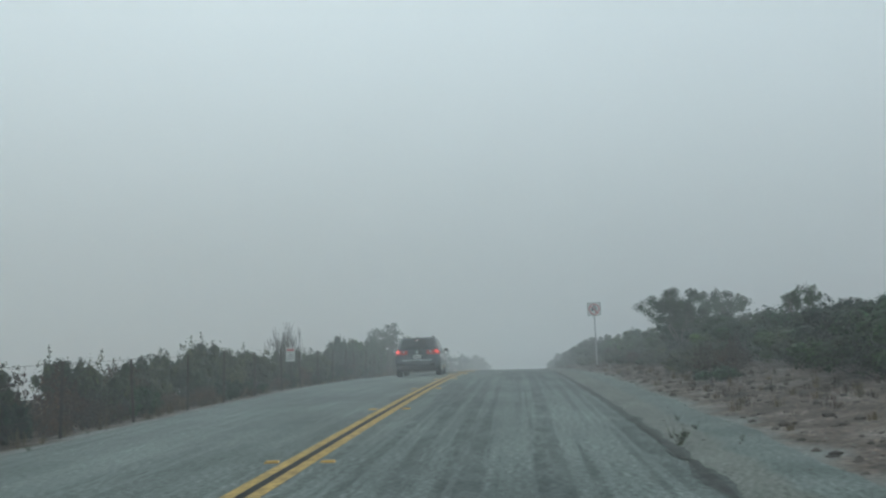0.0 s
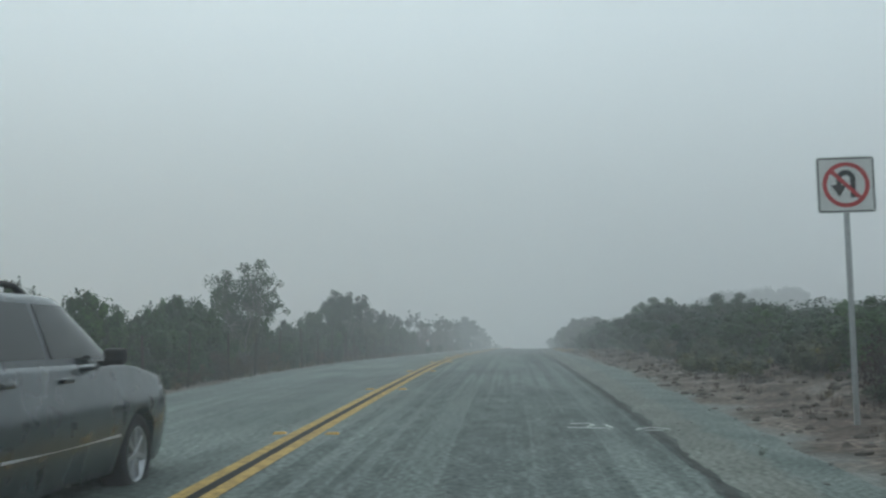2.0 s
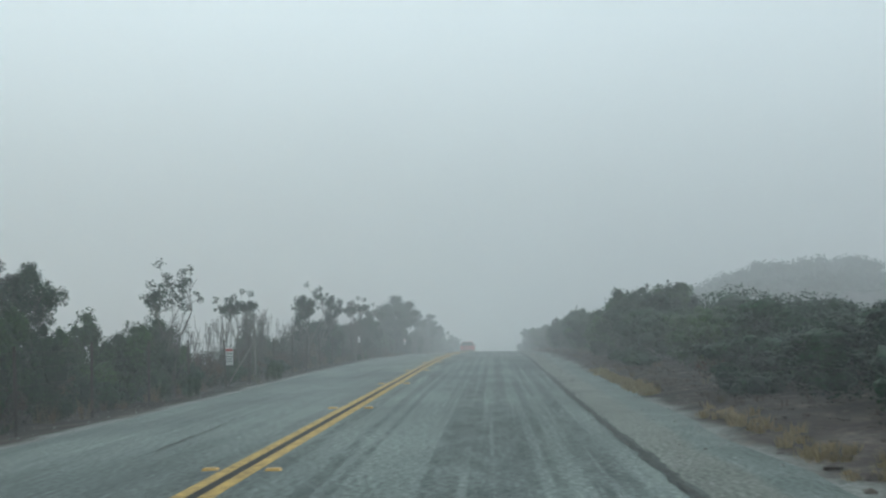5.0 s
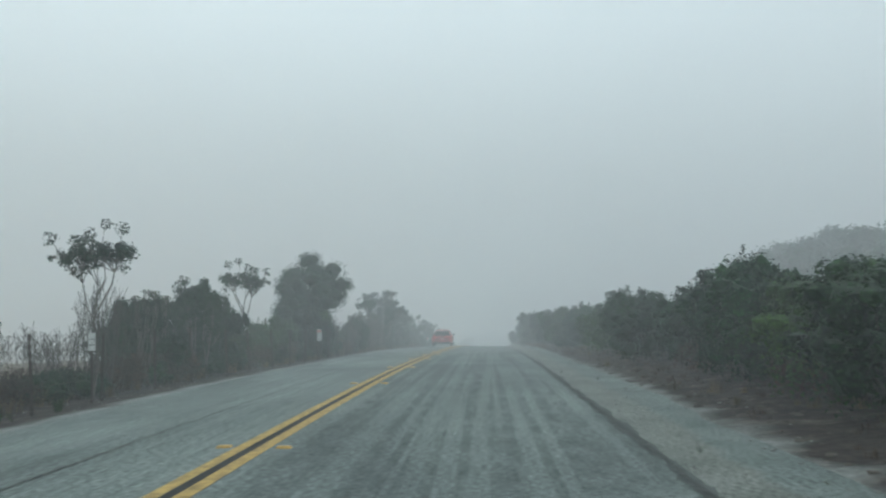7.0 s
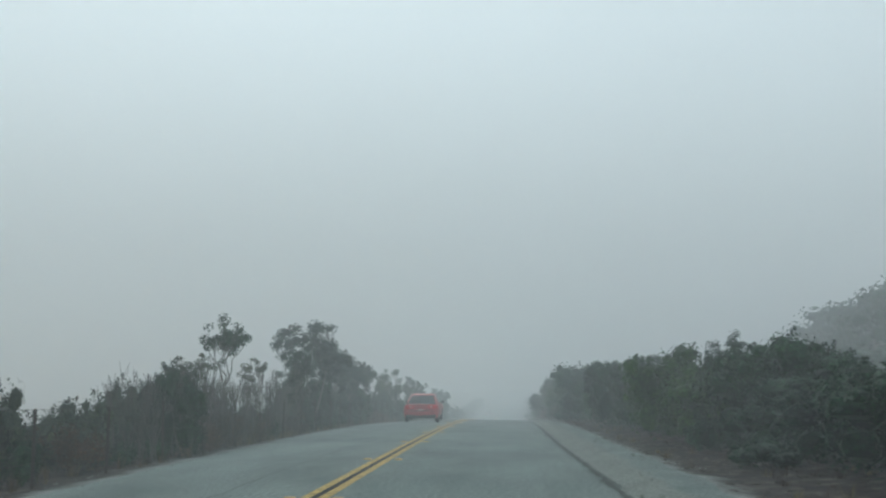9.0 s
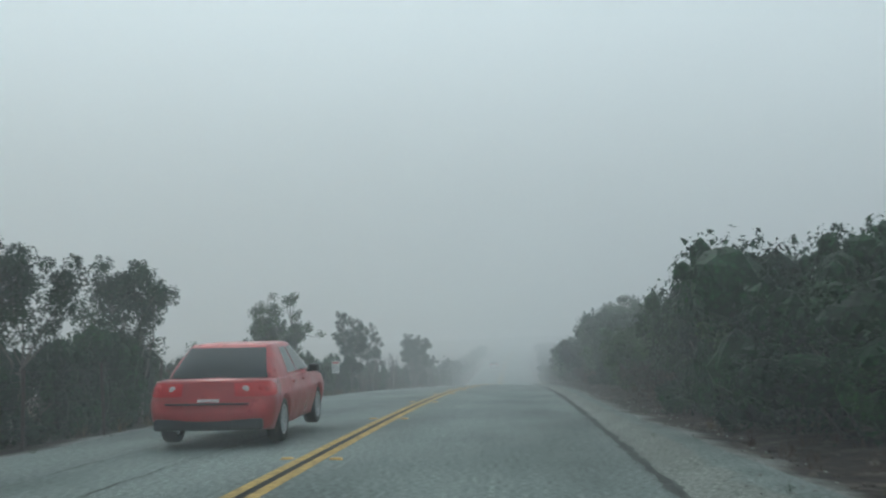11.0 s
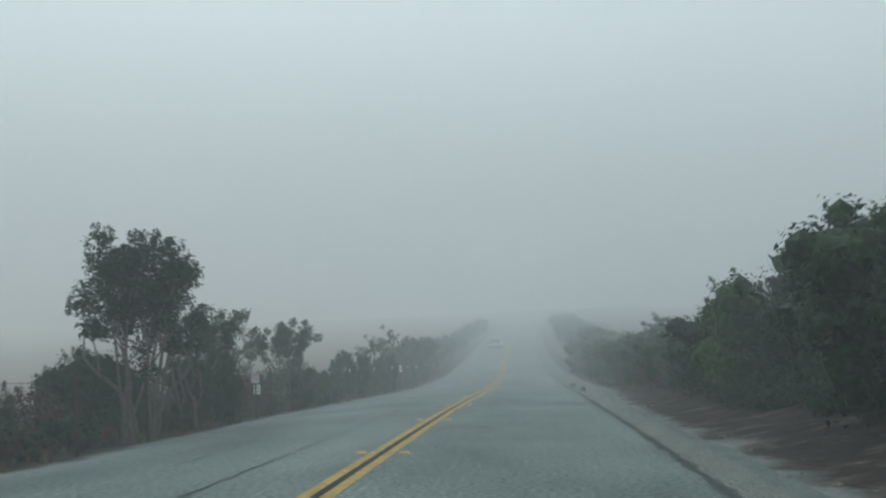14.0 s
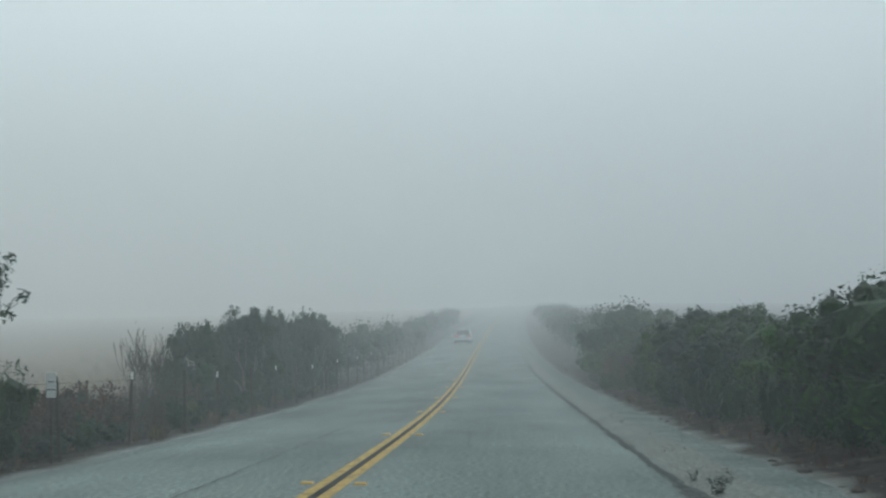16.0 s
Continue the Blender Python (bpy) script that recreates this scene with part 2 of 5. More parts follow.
def gravel_material():
    m, n, l, b = material("shoulder_gravel", 0.95)
    b.inputs["Specular IOR Level"].default_value = 0.15
    uv = n.new("ShaderNodeUVMap")

    def tex(scale, detail):
        t = n.new("ShaderNodeTexNoise")
        t.inputs["Scale"].default_value = scale
        t.inputs["Detail"].default_value = detail
        l.new(uv.outputs[0], t.inputs["Vector"])
        return t.outputs[0]

    c = ramp(n, l, tex(0.9, 4), [(0.3, (0.112, 0.134, 0.126)), (0.7, (0.196, 0.224, 0.210))]).outputs[0]
    g = ramp(n, l, tex(20.0, 3), [(0.3, (0.35, 0.35, 0.35)), (0.5, (1, 1, 1)), (0.72, (1.8, 1.8, 1.75))]).outputs[0]
    lip = ramp(n, l, tex(0.7, 5), [(0.3, (0.140, 0.150, 0.134)), (0.7, (0.215, 0.225, 0.203))]).outputs[0]
    sep = n.new("ShaderNodeSeparateXYZ")
    l.new(uv.outputs[0], sep.inputs[0])
    wob = n.new("ShaderNodeMath")
    wob.operation = "MULTIPLY_ADD"
    l.new(tex(1.3, 6), wob.inputs[0])
    wob.inputs[1].default_value = 0.5
    l.new(sep.outputs[0], wob.inputs[2])
    edge = n.new("ShaderNodeMapRange")
    l.new(wob.outputs[0], edge.inputs["Value"])
    edge.inputs["From Min"].default_value, edge.inputs["From Max"].default_value = 4.48, 4.62
    c = mix(n, l, edge.outputs[0], lip, c)
    l.new(mix(n, l, 1.0, c, g, "MULTIPLY"), b.inputs["Base Color"])
    bump(n, l, b, tex(30.0, 3), 0.9, 0.02)
    return m


GRAVEL = gravel_material()
ASPHALT = asphalt_material()
EARTH = ground_material()
YELLOW = plain("road_yellow", (0.42, 0.28, 0.075), 0.75, vary=0.5, scale=9, grain=0.3, gloss=0.2)
TAR = plain("tar", (0.022, 0.024, 0.024), 0.9, vary=0.35, scale=4, gloss=0.15)
SEAM = plain("dirty_seam", (0.070, 0.074, 0.069), 0.95, vary=0.45, scale=7, gloss=0.1)
GRIT = plain("edge_grit", (0.095, 0.104, 0.098), 0.95, vary=0.5, scale=11, grain=0.5, gloss=0.1)
LEAF_RUST = foliage("leaf_rust", (0.028, 0.017, 0.013), (0.090, 0.053, 0.035))
BARK = plain("bark", (0.12, 0.105, 0.09), 0.9, vary=0.35, scale=12, grain=0.5)
LEAF_DARK = foliage("leaf_dark", (0.002, 0.013, 0.006), (0.010, 0.054, 0.018))
LEAF_MID = foliage("leaf_mid", (0.007, 0.028, 0.009), (0.036, 0.094, 0.022))
LEAF_GREY = foliage("leaf_grey", (0.028, 0.042, 0.028), (0.090, 0.115, 0.068))
DRY = plain("dry_grass", (0.135, 0.105, 0.060), 0.85, vary=0.45, scale=1.5, gloss=0.1)
TWIG = plain("twig", (0.075, 0.066, 0.058), 0.9, vary=0.4, scale=20)
STEEL = plain("galvanised_steel", (0.42, 0.43, 0.43), 0.45, 0.7, 0.12, 15)
RUST = plain("rusty_steel", (0.055, 0.040, 0.032), 0.8, 0.2, 0.35, 14, 0.3)
WHITE = plain("sign_white", (0.72, 0.72, 0.70), 0.5, vary=0.06, scale=5)
RED = plain("sign_red", (0.48, 0.045, 0.05), 0.5, vary=0.08, scale=5)
BLACK = plain("sign_black", (0.02, 0.02, 0.02), 0.5, vary=0.1)


# ---- building helpers ----
def mesh_from(name, verts, faces, mat, uvs=None, smooth_faces=False):
    me = bpy.data.meshes.new(name)
    me.from_pydata([tuple(v) for v in verts], [], faces)
    if uvs is not None:
        lay = me.uv_layers.new(name="UVMap")
        idx = np.empty(len(me.loops), dtype=np.int32)
        me.loops.foreach_get("vertex_index", idx)
        lay.data.foreach_set("uv", np.asarray(uvs, dtype=np.float32)[idx].ravel())
    me.materials.append(mat)
    if smooth_faces:
        me.polygons.foreach_set("use_smooth", [True] * len(me.polygons))
    me.update()
    return me


def part(name, bm, mat, parent, label=""):
    """One mesh object out of a bmesh (or of ready mesh data) under a thing or part."""
    if isinstance(bm, bpy.types.Mesh):
        me = bm
    else:
        me = bpy.data.meshes.new(name)
        bm.to_mesh(me)
        bm.free()
        me.materials.append(mat)
    ob = new(name, me)
    ob.parent = parent
    return tagged(ob, label)


def thing(name, label, category, m=None, group="", kind=""):
    ob = new(name)
    ob.empty_display_size = 0.2
    if m is not None:
        ob.matrix_world = m
    return tagged(ob, label, category, group, kind)


def strip(s0, s1, cols, mat, name, ds=1.0, lift=0.0):
    """A ribbon along the road, with the given offsets across it."""
    ss = np.arange(s0, s1 + ds / 2, ds)
    v, uv, f = [], [], []
    for s in ss:
        for u in cols:
            ragged = 0.14 * noise.noise(Vector((s * 0.6, 5.0, 0))) + 0.07 * noise.noise(Vector((s * 2.1, 6.0, 0))) if u < -4.2 else 0.0
            v.append(land(s, u + ragged, lift))
            uv.append((u, s))
    n = len(cols)
    for i in range(len(ss) - 1):
        for j in range(n - 1):
            a = i * n + j
            f.append((a, a + 1, a + n + 1, a + n))
    return mesh_from(name, v, f, mat, uv, True)


# ---- ground, road and markings ----
side = [4.3, 4.5, 4.9, 5.4, 6, 6.6, 7.2, 8, 9, 10.5, 12, 15, 19, 24, 30, 38, 50, 80, 150, 400, 1500]
left = [4.1, 4.3, 4.6, 5, 5.5, 6, 6.6, 7.5, 9, 12, 18, 30, 60, 150, 400, 1500]
ground_cols = [-u for u in reversed(left)] + [0.0] + side
sg = list(np.arange(-60, 430, 1.0)) + list(np.arange(430, 700, 15.0))
gv, guv, gf = [], [], []
for s in sg:
    for u in ground_cols:
        q = land(s, u, -0.35 if -4.2 < u < 4.8 else (-0.012 if u == 4.9 else 0.0))
        gv.append(q)
        guv.append((u, s))
gn = len(ground_cols)
for i in range(len(sg) - 1):
    for j in range(gn - 1):
        a = i * gn + j
        gf.append((a, a + 1, a + gn + 1, a + gn))
ground = tagged(new("ground", mesh_from("ground", gv, gf, EARTH, guv, True)), "bare brown earth with grey gravel shoulders and dry grass", "ground", kind="structure")
road = tagged(new("road", strip(-60, 690, [-4.35, -4.0, -3.7, -1.8, 0, 1.8, 3.72], ASPHALT, "road")), "pale worn grey asphalt road with dark wheel streaks", "road", kind="structure")
tagged(new("shoulder", strip(-60, 690, [3.715, 3.8, 3.95, 4.1, 4.25, 4.5, 4.7, 4.94], GRAVEL, "shoulder")), "pale grey-green paved gravel shoulder beside the lane", "road shoulder", kind="structure")
for u, nm in ((-0.108, "yellow_line"), (0.108, "yellow_line")):
    tagged(new(nm, strip(-60, 520, [u - 0.06, u + 0.06], YELLOW, nm, 1.0, 0.006)), "worn yellow painted centre line on the asphalt", "road marking", "double centre line", "structure")
tagged(new("line_gap", strip(-60, 520, [-0.048, 0.048], TAR, "line_gap", 1.0, 0.004)), "black tar band between the yellow lines", "road marking", kind="structure")

# ---- fog: a low layer of real mist that fills the valley ----
fm = bpy.data.materials.new("fog")
fm.use_nodes = True
fn = fm.node_tree.nodes
fn.remove(fn["Principled BSDF"])
sc = fn.new("ShaderNodeVolumeScatter")
sc.inputs["Color"].default_value = (0.985, 0.995, 1.0, 1)
sc.inputs["Density"].default_value = FOG_DENSITY
sc.inputs["Anisotropy"].default_value = 0.0
fm.node_tree.links.new(sc.outputs[0], fn["Material Output"].inputs["Volume"])
bm = bmesh.new()
bmesh.ops.create_cube(bm, size=1.0)
bmesh.ops.transform(bm, matrix=Matrix.Translation((0, 250, FOG_TOP - 50)) @ Matrix.Diagonal((2800, 2800, 100, 1)), verts=bm.verts)
me = bpy.data.meshes.new("fog")
bm.to_mesh(me)
bm.free()
me.materials.append(fm)
fog = tagged(new("fog", me), "thick pale grey morning fog over the road", "fog", kind="stuff")
fog.display_type = "WIRE"


# ---- vehicles ----
def paint(name, color, rough=0.32, metal=0.15, coat=0.25):
    m, n, l, b = material(name, rough, metal, color)
    b.inputs["Coat Weight"].default_value = coat
    b.inputs["Coat Roughness"].default_value = 0.15
    t = noise_node(n, l, 5.0, 5)
    l.new(ramp(n, l, t.outputs[0], [(0.35, tuple(c * 0.85 for c in color)), (0.7, tuple(c * 1.1 for c in color))]).outputs[0], b.inputs["Base Color"])
    d = noise_node(n, l, 2.2, 6)
    l.new(ramp(n, l, d.outputs[0], [(0.35, (rough - 0.06,) * 3), (0.7, (rough + 0.2,) * 3)]).outputs[0], b.inputs["Roughness"])
    return m


GREY_PAINT = paint("grey_metallic_paint", (0.046, 0.060, 0.070), 0.26, 0.55, 0.9)
RED_PAINT = paint("red_paint", (0.42, 0.035, 0.04))
WHITE_PAINT = paint("white_paint", (0.62, 0.64, 0.66))
GLASS_DARK = plain("tinted_glass", (0.012, 0.016, 0.018), 0.08, 0.0, 0.2, 3, gloss=0.5)
RUBBER = plain("rubber", (0.016, 0.016, 0.017), 0.8, vary=0.3, scale=9, grain=0.3)
SILVER = plain("bright_silver", (0.62, 0.64, 0.66), 0.35, 0.3, 0.1)
# black plastic trim; also stands in for shade round the plate and low on the bumper
TRIM_AND_SHADE = plain("black_plastic", (0.02, 0.021, 0.023), 0.6, vary=0.2)
CHROME = plain("chrome", (0.70, 0.71, 0.72), 0.18, 1.0, 0.05)
ALLOY = plain("alloy", (0.50, 0.51, 0.53), 0.35, 0.9, 0.08)
LENS_RED = plain("red_lens", (0.56, 0.020, 0.024), 0.2, vary=0.12)
LENS_CLEAR = plain("clear_lens", (0.62, 0.52, 0.52), 0.15, vary=0.1)
m_, n_, l_, b_ = material("brake_light", 0.25, 0.0, (0.7, 0.05, 0.05))
b_.inputs["Emission Color"].default_value = (1.0, 0.10, 0.08, 1)
b_.inputs["Emission Strength"].default_value = 1.05
BRAKE = m_


def box_bm(cx, cy, cz, dx, dy, dz, bevel=0.0, rot=None):
    bm = bmesh.new()
    bmesh.ops.create_cube(bm, size=1.0)
    bmesh.ops.transform(bm, matrix=Matrix.Diagonal((dx, dy, dz, 1)), verts=bm.verts)
    if bevel:
        bmesh.ops.bevel(bm, geom=bm.edges[:], offset=bevel, segments=2, affect="EDGES", profile=0.5)
    if rot is not None:
        bmesh.ops.transform(bm, matrix=rot, verts=bm.verts)
    bmesh.ops.translate(bm, vec=(cx, cy, cz), verts=bm.verts)
    return bm


def tube(points, radius, mat, name, sides=6):
    """A round bar through the given points."""
    v, f = [], []
    pts = [Vector(q) for q in points]
    for i, q in enumerate(pts):
        d = (pts[min(i + 1, len(pts) - 1)] - pts[max(i - 1, 0)]).normalized()
        a = d.orthogonal().normalized()
        b = d.cross(a)
        r = radius[i] if isinstance(radius, (list, tuple)) else radius
        for k in range(sides):
            w = 2 * math.pi * k / sides
            v.append(q + a * (r * math.cos(w)) + b * (r * math.sin(w)))
    for i in range(len(pts) - 1):
        for k in range(sides):
            k2 = (k + 1) % sides
            f.append((i * sides + k, i * sides + k2, (i + 1) * sides + k2, (i + 1) * sides + k))
    f.append(tuple(reversed(range(sides))))
    f.append(tuple(range((len(pts) - 1) * sides, len(pts) * sides)))
    return mesh_from(name, v, f, mat, None, True)


def lathe(rows, mat, name, seg=36, capped=True):
    """A solid of revolution round the x axis; rows of (x, radius)."""
    v, f = [], []
    for x, r in rows:
        for k in range(seg):
            w = 2 * math.pi * k / seg
            v.append((x, r * math.cos(w), r * math.sin(w)))
    for i in range(len(rows) - 1):
        for k in range(seg):
            k2 = (k + 1) % seg
            f.append((i * seg + k, i * seg + k2, (i + 1) * seg + k2, (i + 1) * seg + k))
    if capped:
        f.append(tuple(reversed(range(seg))))
        f.append(tuple(range((len(rows) - 1) * seg, len(rows) * seg)))
    return mesh_from(name, v, f, mat, None, True)


TYRE_MESH = lathe([(-0.10, 0.22), (-0.108, 0.27), (-0.10, 0.305), (-0.075, 0.322), (0.075, 0.322), (0.10, 0.305), (0.108, 0.27), (0.10, 0.22)], RUBBER, "tyre", 36, False)
RIM_MESH = lathe([(-0.06, 0.222), (0.085, 0.225), (0.10, 0.215), (0.085, 0.20), (0.03, 0.19), (0.03, 0.01)], ALLOY, "rim")
HUB_MESH = lathe([(0.02, 0.05), (0.085, 0.045), (0.092, 0.02)], ALLOY, "hub", 16)


def spoke_mesh():
    bm = box_bm(0.07, 0, 0.125, 0.035, 0.042, 0.165, 0.008)
    me = bpy.data.meshes.new("spoke")
    bm.to_mesh(me)
    bm.free()
    me.materials.append(ALLOY)
    return me


SPOKE_MESH = spoke_mesh()


def wheel(parent, x, y, z, right, size=1.0):
    w = part("wheel", TYRE_MESH, None, parent, "black rubber tyre on an alloy wheel")
    w.matrix_local = Matrix.Translation((x, y, z)) @ Matrix.Scale(size, 4) @ Matrix.Rotation(0 if right else math.pi, 4, "Z")
    part("rim", RIM_MESH, None, w, "silver alloy rim")
    part("hub", HUB_MESH, None, w)
    for k in range(7):
        sp = part("spoke", SPOKE_MESH, None, w)
        sp.matrix_local = Matrix.Rotation(2 * math.pi * k / 7, 4, "X")


def build_car(name, label, pose_m, mat, length, width, height, belt, cab, wheels, wagon, lit):
    """A car whose rear bumper stands at the origin and which faces +y. cab: the glasshouse's rear and front at the belt, then at the roof."""
    car = thing(name, label, "car", pose_m, "cars on the road")
    W = width / 2
    ra, fa, wr = wheels[0], wheels[1], 0.40
    axle = 0.315

    def low(y):
        z = 0.22 + 0.06 * smooth(0.5, 0.0, y) + 0.04 * smooth(length - 0.6, length, y)
        for c in (ra, fa):
            if abs(y - c) < wr:
                z = max(z, axle + math.sqrt(wr * wr - (y - c) ** 2) - 0.03)
        return z

    # plan of one half: rear, corner, side, corner, front
    plan = [(0.0, 0.0), (0.35, 0.006), (0.60, 0.028), (0.76, 0.065), (0.875, 0.13), (0.945, 0.215), (0.978, 0.30)]
    ys = list(np.arange(0.36, length - 0.5, 0.055))
    plan += [(0.985 + 0.015 * math.sin(math.pi * (y - 0.3) / (length - 0.8)), y) for y in ys]
    plan += [(0.975, length - 0.48), (0.93, length - 0.30), (0.82, length - 0.15), (0.6, length - 0.05), (0.3, length - 0.01), (0.0, length)]

    def deck(y):
        if y > cab[1] - 0.2:
            return belt - 0.02 - 0.16 * smooth(cab[1] - 0.2, length, y) - 0.10 * smooth(length - 0.5, length, y)
        return belt

    ts = [0.0, 0.08, 0.22, 0.4, 0.52, 0.6, 0.72, 0.86, 0.95, 1.0]
    v, f = [], []
    ncol, nlev = len(plan), len(ts)
    for sgn in (1, -1):
        for xf, y in plan:
            zl, zt = low(y), deck(y)
            for t in ts:
                z = zl + (zt - zl) * t
                r = (z - 0.2) / (belt - 0.2)
                wz = 0.93 + 0.10 * math.sin(min(1, r * 1.35) * math.pi * 0.62) - 0.085 * max(0, r - 0.62) / 0.38
                back = 0.07 * smooth(0.48, 0.62, r) + 0.05 * smooth(0.6, 1.0, r) + 0.05 * smooth(0.3, 0.0, r)
                yy = y + back * smooth(0.5, 0.0, y) - 0.06 * smooth(0.5, 1.0, r) * smooth(length - 0.6, length, y)
                v.append((sgn * xf * W * wz, yy, z))
    half = ncol * nlev
    for h in (0, half):
        for i in range(ncol - 1):
            for j in range(nlev - 1):
                a = h + i * nlev + j
                q = (a, a + nlev, a + nlev + 1, a + 1)
                f.append(q if h == 0 else tuple(reversed(q)))
    crown = len(v)
    for xf, y in plan:
        i = plan.index((xf, y))
        top = v[i * nlev + nlev - 1]
        v.append((0, top[1], top[2] + 0.03 * xf))
    for i in range(1, ncol - 2):
        for h, flip in ((0, False), (half, True)):
            a, b = h + i * nlev + nlev - 1, h + (i + 1) * nlev + nlev - 1
            q = (a, b, crown + i + 1, crown + i)
            f.append(tuple(reversed(q)) if flip else q)
            a, b = h + i * nlev, h + (i + 1) * nlev
        f.append((i * nlev, half + i * nlev, half + (i + 1) * nlev, (i + 1) * nlev))
    body = part("body", mesh_from("body", v, f, mat, None, True), mat, car)
    body.data.materials.append(TRIM_AND_SHADE)

    # glasshouse
    r0, f0, r1, f1 = cab

    def frac(z):
        return (z - belt) / (height - belt)

    def yr(z):
        return r0 + (r1 - r0) * frac(z) ** 1.25

    def yf(z):
        return f0 + (f1 - f0) * frac(z)

    def wd(z):
        return W * (0.935 - (0.165 if wagon else 0.265) * frac(z) ** 1.2)

    n_out, EXP = 56, 7.0

    def side_x(y, z):
        c, hl = (yr(z) + yf(z)) / 2, (yf(z) - yr(z)) / 2
        return wd(z) * max(0.0, 1 - abs((y - c) / hl) ** EXP) ** (1 / EXP)

    def rear_y(x, z):
        c, hl = (yr(z) + yf(z)) / 2, (yf(z) - yr(z)) / 2
        return c - hl * max(0.0, 1 - abs(x / wd(z)) ** EXP) ** (1 / EXP)

    def front_y(x, z):
        c, hl = (yr(z) + yf(z)) / 2, (yf(z) - yr(z)) / 2
        return c + hl * max(0.0, 1 - abs(x / wd(z)) ** EXP) ** (1 / EXP)

    v, f = [], []
    zs = [belt - 0.03 + 0.03 * 0] + [belt + (height - belt) * k for k in (0.15, 0.35, 0.55, 0.75, 0.88, 0.95)]
    for z in zs:
        zz = max(z, belt)
        c, hl = (yr(zz) + yf(zz)) / 2, (yf(zz) - yr(zz)) / 2
        for k in range(n_out):
            a = 2 * math.pi * k / n_out
            ca, sa = math.cos(a), math.sin(a)
            v.append((wd(zz) * math.copysign(abs(ca) ** (2 / EXP), ca), c + hl * math.copysign(abs(sa) ** (2 / EXP), sa), z))
    for sc_, zz in ((0.93, 0.985), (0.8, 1.0), (0.4, 1.015)):
        base = v[(len(zs) - 1) * n_out:len(zs) * n_out]
        cy = (yr(zs[-1]) + yf(zs[-1])) / 2
        for q in base:
            v.append((q[0] * sc_, cy + (q[1] - cy) * (0.5 + sc_ * 0.5 if sc_ > 0.5 else sc_), belt + (height - belt) * zz))
    rows_n = len(zs) + 3
    for i in range(rows_n - 1):
        for k in range(n_out):
            k2 = (k + 1) % n_out
            f.append((i * n_out + k, i * n_out + k2, (i + 1) * n_out + k2, (i + 1) * n_out + k))
    f.append(tuple(range((rows_n - 1) * n_out, rows_n * n_out)))
    cabin = part("cabin", mesh_from("cabin", v, f, mat, None, True), mat, car)

    def pane(pts_fn, nm, nu, nv, mat_, lab):
        """A panel on the glasshouse, given by a function of u and v in 0..1."""
        vv = [pts_fn(i / nu, j / nv) for i in range(nu + 1) for j in range(nv + 1)]
        ff = [(i * (nv + 1) + j, (i + 1) * (nv + 1) + j, (i + 1) * (nv + 1) + j + 1, i * (nv + 1) + j + 1) for i in range(nu) for j in range(nv)]
        return part(nm, mesh_from(nm, vv, ff, mat_, None, True), mat_, car, lab)

    zb, zt = belt + 0.03, belt + (height - belt) * 0.86
    rx = W * (0.85 if wagon else 0.80)

    def rear_pane(u, w):
        z = zb - 0.01 + (zt + 0.02 - zb) * w
        x = (2 * u - 1) * rx * (1 - (0.13 if wagon else 0.20) * w)
        return (x, rear_y(x, z) - 0.008, z)

    pane(rear_pane, "rear_window", 16, 6, GLASS_DARK, "dark tinted rear window")

    def front_pane(u, w):
        z = zb + (zt + 0.02 - zb) * w
        x = (2 * u - 1) * rx * (1 - 0.18 * w)
        return (x, front_y(x, z) + 0.008, z)

    pane(front_pane, "windscreen", 16, 6, GLASS_DARK, "windscreen glass")
    span = f0 - r0
    if wagon:
        cuts = [(0.145, 0.325, 0.235, 0.335), (0.345, 0.575, 0.355, 0.560), (0.595, 0.90, 0.58, 0.775)]
    else:
        cuts = [(0.30, 0.50, 0.36, 0.50), (0.52, 0.90, 0.52, 0.76)]
    for a0, a1, c0, c1 in cuts:
        for sgn in (1, -1):
            def side_pane(u, w, a0=a0, a1=a1, c0=c0, c1=c1, sgn=sgn):
                z = zb + 0.015 + (zt - zb - 0.02) * w
                y = r0 + span * ((a0 + (c0 - a0) * w) * (1 - u) + (a1 + (c1 - a1) * w) * u)
                return (sgn * (side_x(y, z) + 0.007), y, z)
            pane(side_pane, "side_window", 8, 5, GLASS_DARK, "dark side window")

    # rear details; the tail panel leans with the body
    def tail(z):
        r = (z - 0.2) / (belt - 0.2)
        return 0.07 * smooth(0.48, 0.62, r) + 0.05 * smooth(0.6, 1.0, r)

    for sgn in (1, -1):
        zc = belt - (0.10 if wagon else 0.115)
        vv, ff = [], []
        lamp_plan = [(0.42, 0.004), (0.50, 0.012), (0.60, 0.022), (0.70, 0.044), (0.79, 0.072), (0.875, 0.122), (0.945, 0.207), (0.980, 0.30), (0.990, 0.42), (0.992, 0.50)]
        for xf, y in lamp_plan:
            for k in range(5):
                z = zc + (k - 2) / 4 * (0.20 - 0.06 * abs(xf - 0.8) - 0.06 * smooth(0.32, 0.5, y))
                r = (z - 0.2) / (belt - 0.2)
                wz = 0.93 + 0.10 * math.sin(min(1, r * 1.35) * math.pi * 0.62) - 0.085 * max(0, r - 0.62) / 0.38
                bulge = 0.014 - 0.004 * abs(k - 2)
                vv.append((sgn * (xf * W * wz + bulge * (0.2 if xf < 0.8 else 1)), y + tail(z) * smooth(0.5, 0.0, y) - bulge * (1.6 if xf < 0.9 else 0), z))
        for i in range(len(lamp_plan) - 1):
            for k in range(4):
                q = (i * 5 + k, (i + 1) * 5 + k, (i + 1) * 5 + k + 1, i * 5 + k + 1)
                ff.append(q if sgn > 0 else tuple(reversed(q)))
